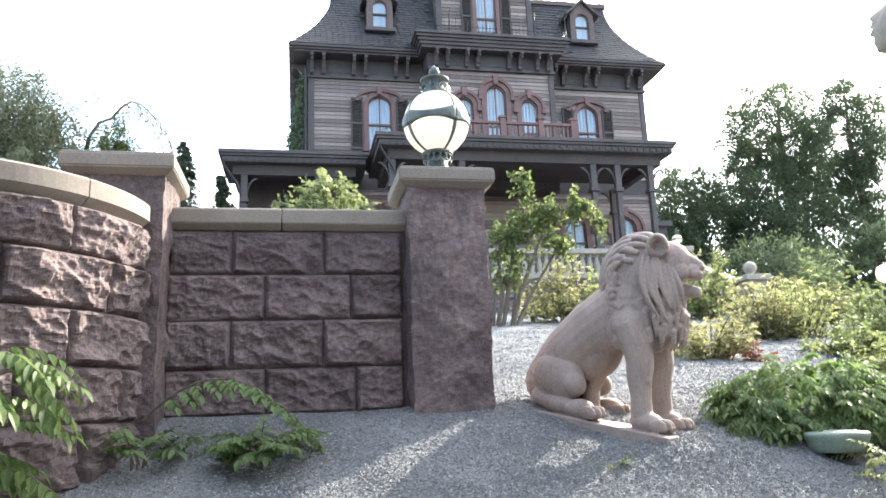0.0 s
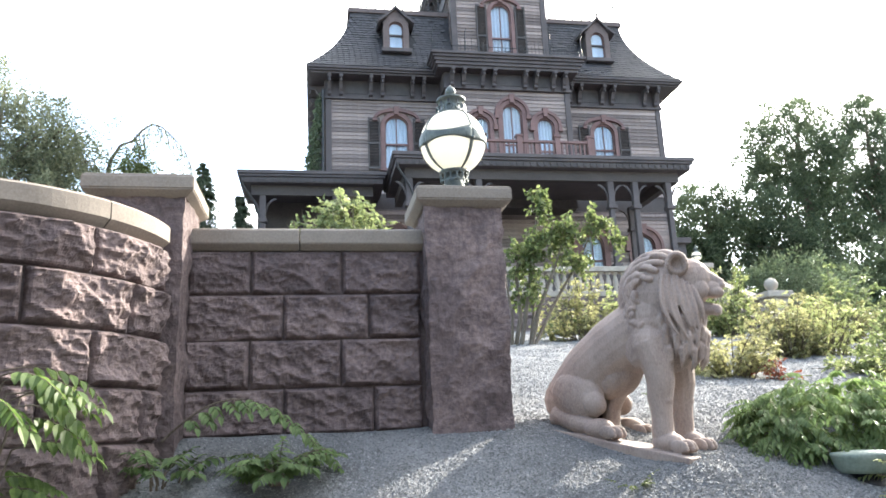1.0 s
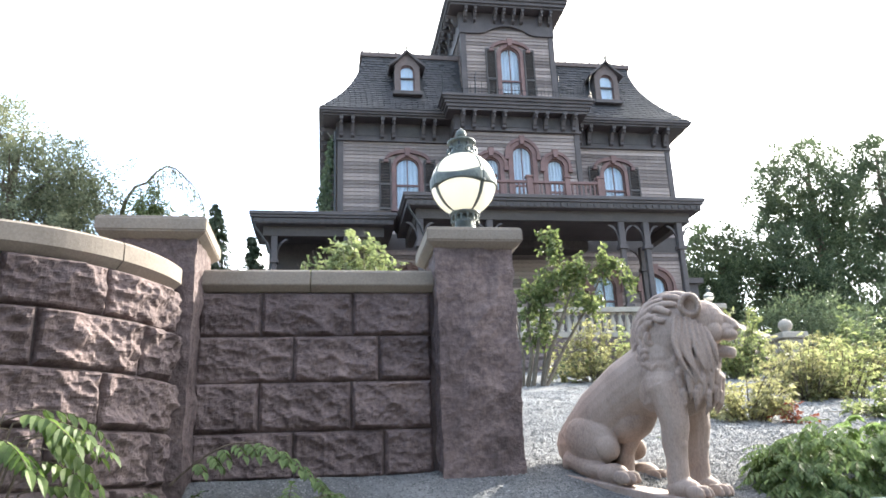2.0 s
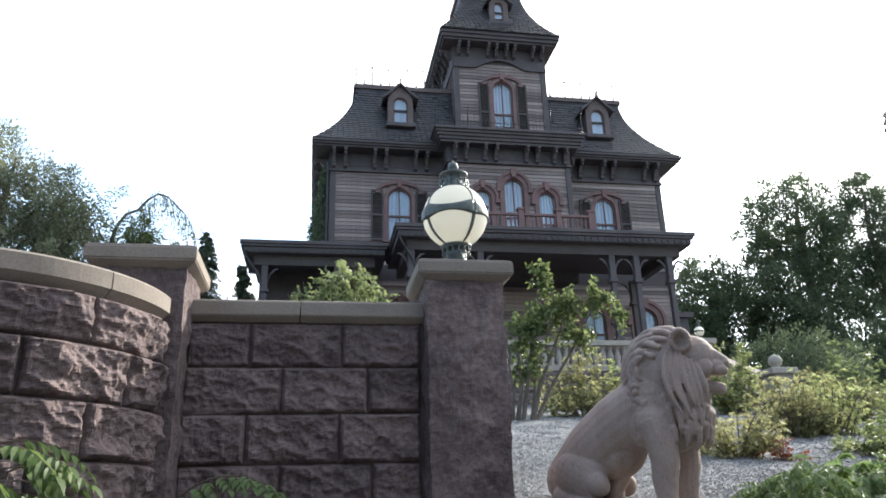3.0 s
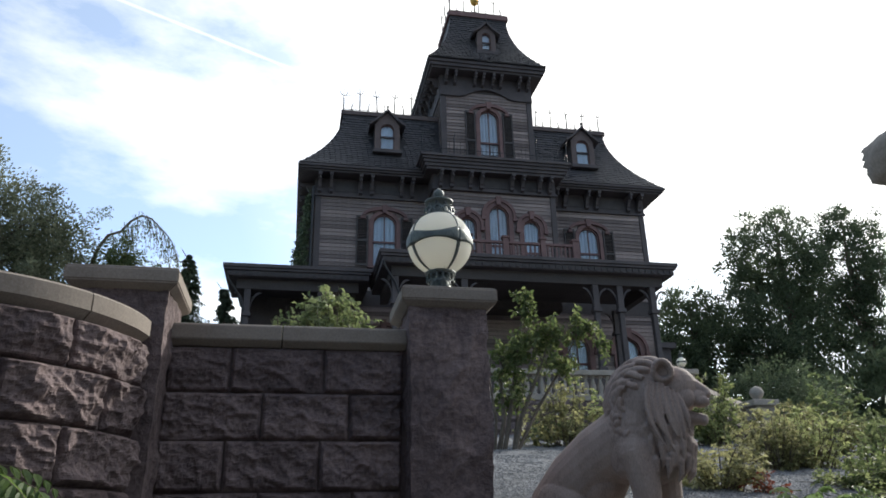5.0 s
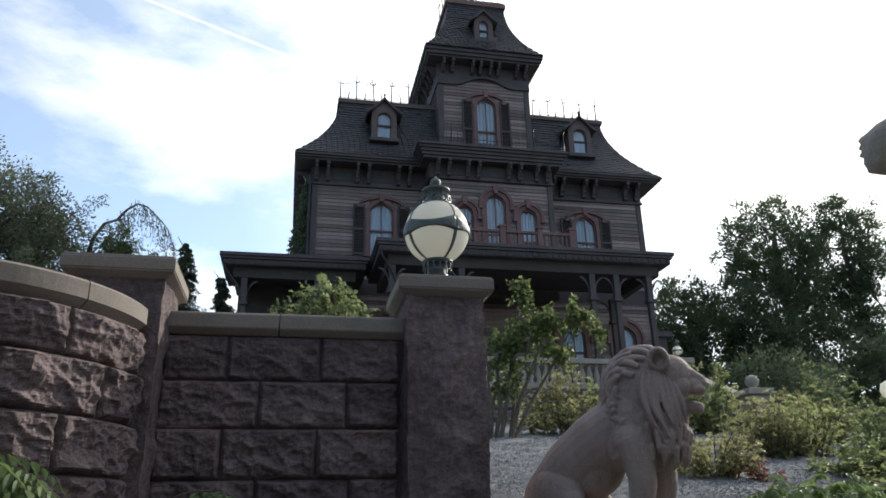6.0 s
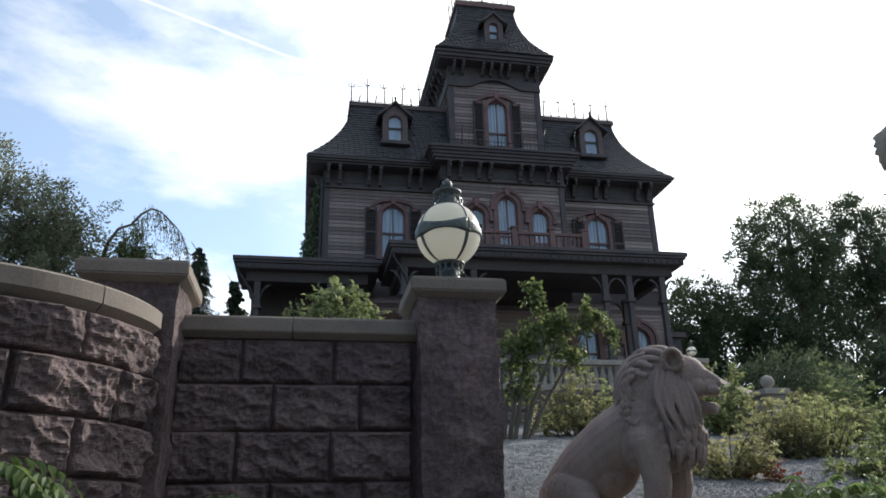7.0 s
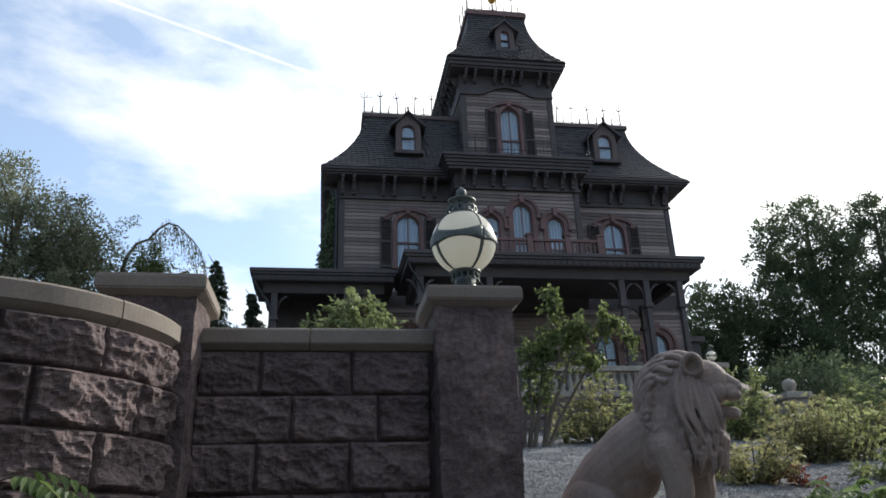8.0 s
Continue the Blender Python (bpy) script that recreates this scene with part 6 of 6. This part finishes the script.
tree("dark tree closing the garden beyond the beds", (33.0, 36.0, 3.4), 6.0, (0, 0), 0.3, [((32.6, 36, 6.6), (4.2, 1.8, 3.2), 300), ((37.0, 36, 6.2), (3.6, 1.8, 3.2), 260), ((27.5, 36, 5.6), (3.4, 1.8, 2.4), 220)], 0.26, 38, M_LEAF_DARK, 75, 8, 0.5)
tree("large small-leaved tree beyond the curved wall", (-10.6, 25.0, 3.3), 8.5, (0.3, 0), 0.32, [((-10.4, 25, 9.9), (2.5, 2.4, 2.7), 360), ((-8.4, 25, 9.3), (1.6, 1.8, 1.7), 200), ((-8.6, 25, 7.2), (2.4, 2.2, 2.2), 260), ((-11.6, 25, 12.2), (1.5, 1.2, 1.0), 60)], 0.115, 56, M_LEAF_TREE, 76, 12, 0.36, 0.2, hollow=0.3)


def weeping_birch():
    lv = Leaves(81)
    t = thing("weeping_birch", "small weeping tree with an arched bare leading branch", "tree")
    r = lv.rng
    arch = [(-7.3, 25, 3.2), (-7.15, 25, 7.2), (-6.81, 25, 9.29), (-6.52, 25, 9.86), (-6.13, 25, 10.03), (-5.85, 25, 10.43), (-5.54, 25, 10.66), (-5.21, 25, 10.57), (-4.79, 25, 10.16), (-4.43, 25, 9.75), (-4.17, 25, 9.03)]
    bm = bmesh.new()
    tube(bm, arch, [0.10, 0.08, 0.06, 0.05, 0.046, 0.042, 0.036, 0.028, 0.020, 0.013, 0.006], 7)
    part("trunk", bm, M_BARK, t)
    twigs = bmesh.new()
    for k in range(70):
        f = r.uniform(3, 9.9)
        i = int(f)
        p = Vector(arch[i]).lerp(Vector(arch[i + 1]), f - i) + Vector((0, r.uniform(-0.4, 0.4), 0))
        ln = r.uniform(0.6, 1.9) * (1 if f < 6 else 0.7)
        e = p + Vector((r.uniform(-0.15, 0.35), r.uniform(-0.2, 0.2), -ln))
        tube(twigs, [p, p.lerp(e, 0.5) + Vector((0.06, 0, 0)), e], [0.008, 0.006, 0.003], 4)
        for _ in range(int(ln * (20 if f < 6 else 9))):
            q = p.lerp(e, r.random()) + lv.rand_dir() * 0.08
            lv.simple(q, Vector((r.uniform(-0.4, 0.4), r.uniform(-0.4, 0.4), -1)), lv.rand_dir(), 0.10 * r.uniform(0.6, 1.2), 0.05)
    part("twig_spray", twigs, M_BARK, t)
    crown(lv, (-6.1, 25, 8.9), (0.75, 0.7, 0.85), 110, 34, 0.10, 0.5, 0.2, 0.2)
    crown(lv, (-5.2, 25, 8.7), (0.55, 0.5, 0.6), 26, 26, 0.10, 0.5, 0.2, 0.2)
    # a second spray, from the larger tree's side
    for k in range(24):
        p = Vector((-7.9 + k * 0.06, 25, 10.30 + 0.66 * math.sin(k / 24 * 2.0)))
        for _ in range(9):
            q = p + Vector((r.uniform(-0.06, 0.06), r.uniform(-0.2, 0.2), -r.random() * (0.9 - 0.025 * k)))
            lv.simple(q, Vector((r.uniform(-0.4, 0.4), 0, -1)), lv.rand_dir(), 0.10, 0.05)
    lv.mesh("crown", M_LEAF_MID, t)


weeping_birch()
conifer("drooping dark conifer behind the wall pier", (-4.75, 32.0, 3.6), 8.6, 2.0, 91, per=80, tiers=40, size=0.14, droop=0.55)
conifer("drooping dark conifer behind the wall pier", (-3.2, 33.0, 3.6), 7.4, 2.0, 92, per=80, tiers=36, size=0.14, droop=0.55)
conifer("drooping dark conifer behind the wall pier", (-5.9, 34.0, 3.6), 6.6, 2.0, 93, per=80, tiers=32, size=0.14, droop=0.55)


def vine():
    lv = Leaves(95)
    t = thing("ivy", "ivy hanging down the side of the mansion", "plant")
    r = lv.rng
    for _ in range(1500):
        z = r.uniform(10.2, 14.4)
        w = 0.85 * (1 - (z - 10.2) / 4.6)
        p = Vector((0.22 - r.random() * w - 0.12 * noise.noise((0, z * 2.0, 3.0)), 30.2 + r.uniform(-0.3, 1.2), z))
        lv.simple(p, lv.rand_dir(-0.6), lv.rand_dir(), 0.16, 0.11)
    lv.mesh("foliage", M_LEAF_DARK, t)
    bm = bmesh.new()
    tube(bm, [(0.42, 30.3, 4.0), (0.40, 30.25, 9.0), (0.42, 30.3, 14.0)], [0.05, 0.04, 0.015], 6)
    part("stem", bm, M_BARK, t)


vine()


# ---- garden fixture, far lamp, gate stone ----
def fixture():
    f = thing("garden_light", "low round green-grey metal path light with flat cap", "lamp", at=(3.24, 4.10, -0.235))
    bm = bmesh.new()
    lathe(bm, [(0.06, -0.125), (0.145, -0.12), (0.156, -0.10), (0.180, -0.035), (0.186, -0.018), (0.180, -0.004), (0.10, 0.008), (0.01, 0.010)], 36)
    part("cap", bm, M_FIX, f, "", True)
    bm = bmesh.new()
    lathe(bm, [(0.115, -0.36), (0.115, -0.20), (0.10, -0.18), (0.10, -0.12)], 24)
    part("stem", bm, M_IRON, f, "dark round stem", True)


fixture()


def gate_pier():
    p = thing("gate_pier", "tall rough stone gate pier with projecting broken capstone", "pier")
    bm = boxes((4.42, 5.1, 3.2, 4.0, -1.8, 2.22), bev=0.03)
    part("shaft", bm, M_ROCK, p)
    bm = bmesh.new()
    r = bmesh.ops.create_icosphere(bm, subdivisions=4, radius=1.0)
    for v in bm.verts:
        d = v.co.copy()
        # squarish, worn block
        s = max(abs(d.x), abs(d.y), abs(d.z))
        q = d / s * 0.72 + d * 0.28
        q += d * 0.03 * noise.noise(d * 3.0) + d * 0.008 * noise.noise(d * 9.0)
        v.co = Vector((4.63 + q.x * 0.92, 3.58 + q.y * 0.36, 2.37 + q.z * 0.165 + 0.03 * q.x))
    part("capstone", bm, M_BALU, p, "weathered pale capstone", True)


gate_pier()


def far_lamp():
    x, y = 12.9, 14.0
    bm = bmesh.new()
    lathe(bm, [(0.10, ground_z(x, y) - 0.1), (0.10, 2.2), (0.05, 2.25), (0.05, 2.36)], 12, (x, y, 0))
    t = thing("globe_post_lamp", "small globe lamp on a short dark post", "lamp")
    part("post", bm, M_IRON, t, "", True)
    bm = bmesh.new()
    lathe(bm, [(0.05, 2.36), (0.16, 2.44), (0.2, 2.57), (0.16, 2.72), (0.05, 2.78)], 20, (x, y, 0))
    part("globe", bm, M_OPAL, t, "", True)


far_lamp()


# ---- loose gravel ----
def pebbles():
    rng = random.Random(8)
    vs, fs = [], []
    octa = ((1, 0, -0.2), (0, 1, 0), (-1, 0, -0.2), (0, -1, 0), (0.2, 0.1, 1))
    tri = ((0, 1, 4), (1, 2, 4), (2, 3, 4), (3, 0, 4))
    for _ in range(170000):
        y = 3.4 + 13.0 * rng.random() ** 2.8
        x = y * rng.uniform(-0.36, 0.92)
        if 5.06 < y < 5.5 and -1.5 < x < 1.35:
            continue
        s = rng.uniform(0.004, 0.0095) * (1 + 0.10 * (y - 3.5))
        k = len(vs)
        a = rng.uniform(0, 6.28)
        c, q = math.cos(a), math.sin(a)
        sx, sy, sz = s * rng.uniform(0.8, 1.4), s * rng.uniform(0.7, 1.1), s * rng.uniform(0.5, 0.9)
        z = ground_z(x, y)
        for ox, oy, oz in octa:
            ox, oy = ox * sx, oy * sy
            vs.append((x + c * ox - q * oy, y + q * ox + c * oy, z + oz * sz + s * 0.15))
        fs += [tuple(k + i for i in t) for t in tri]
    me = bpy.data.meshes.new("gravel")
    me.from_pydata(vs, [], fs)
    me.materials.append(M_PEBBLE)
    tagged(new("gravel", me), "loose grey gravel chips covering the slope", "gravel", kind="stuff")


pebbles()
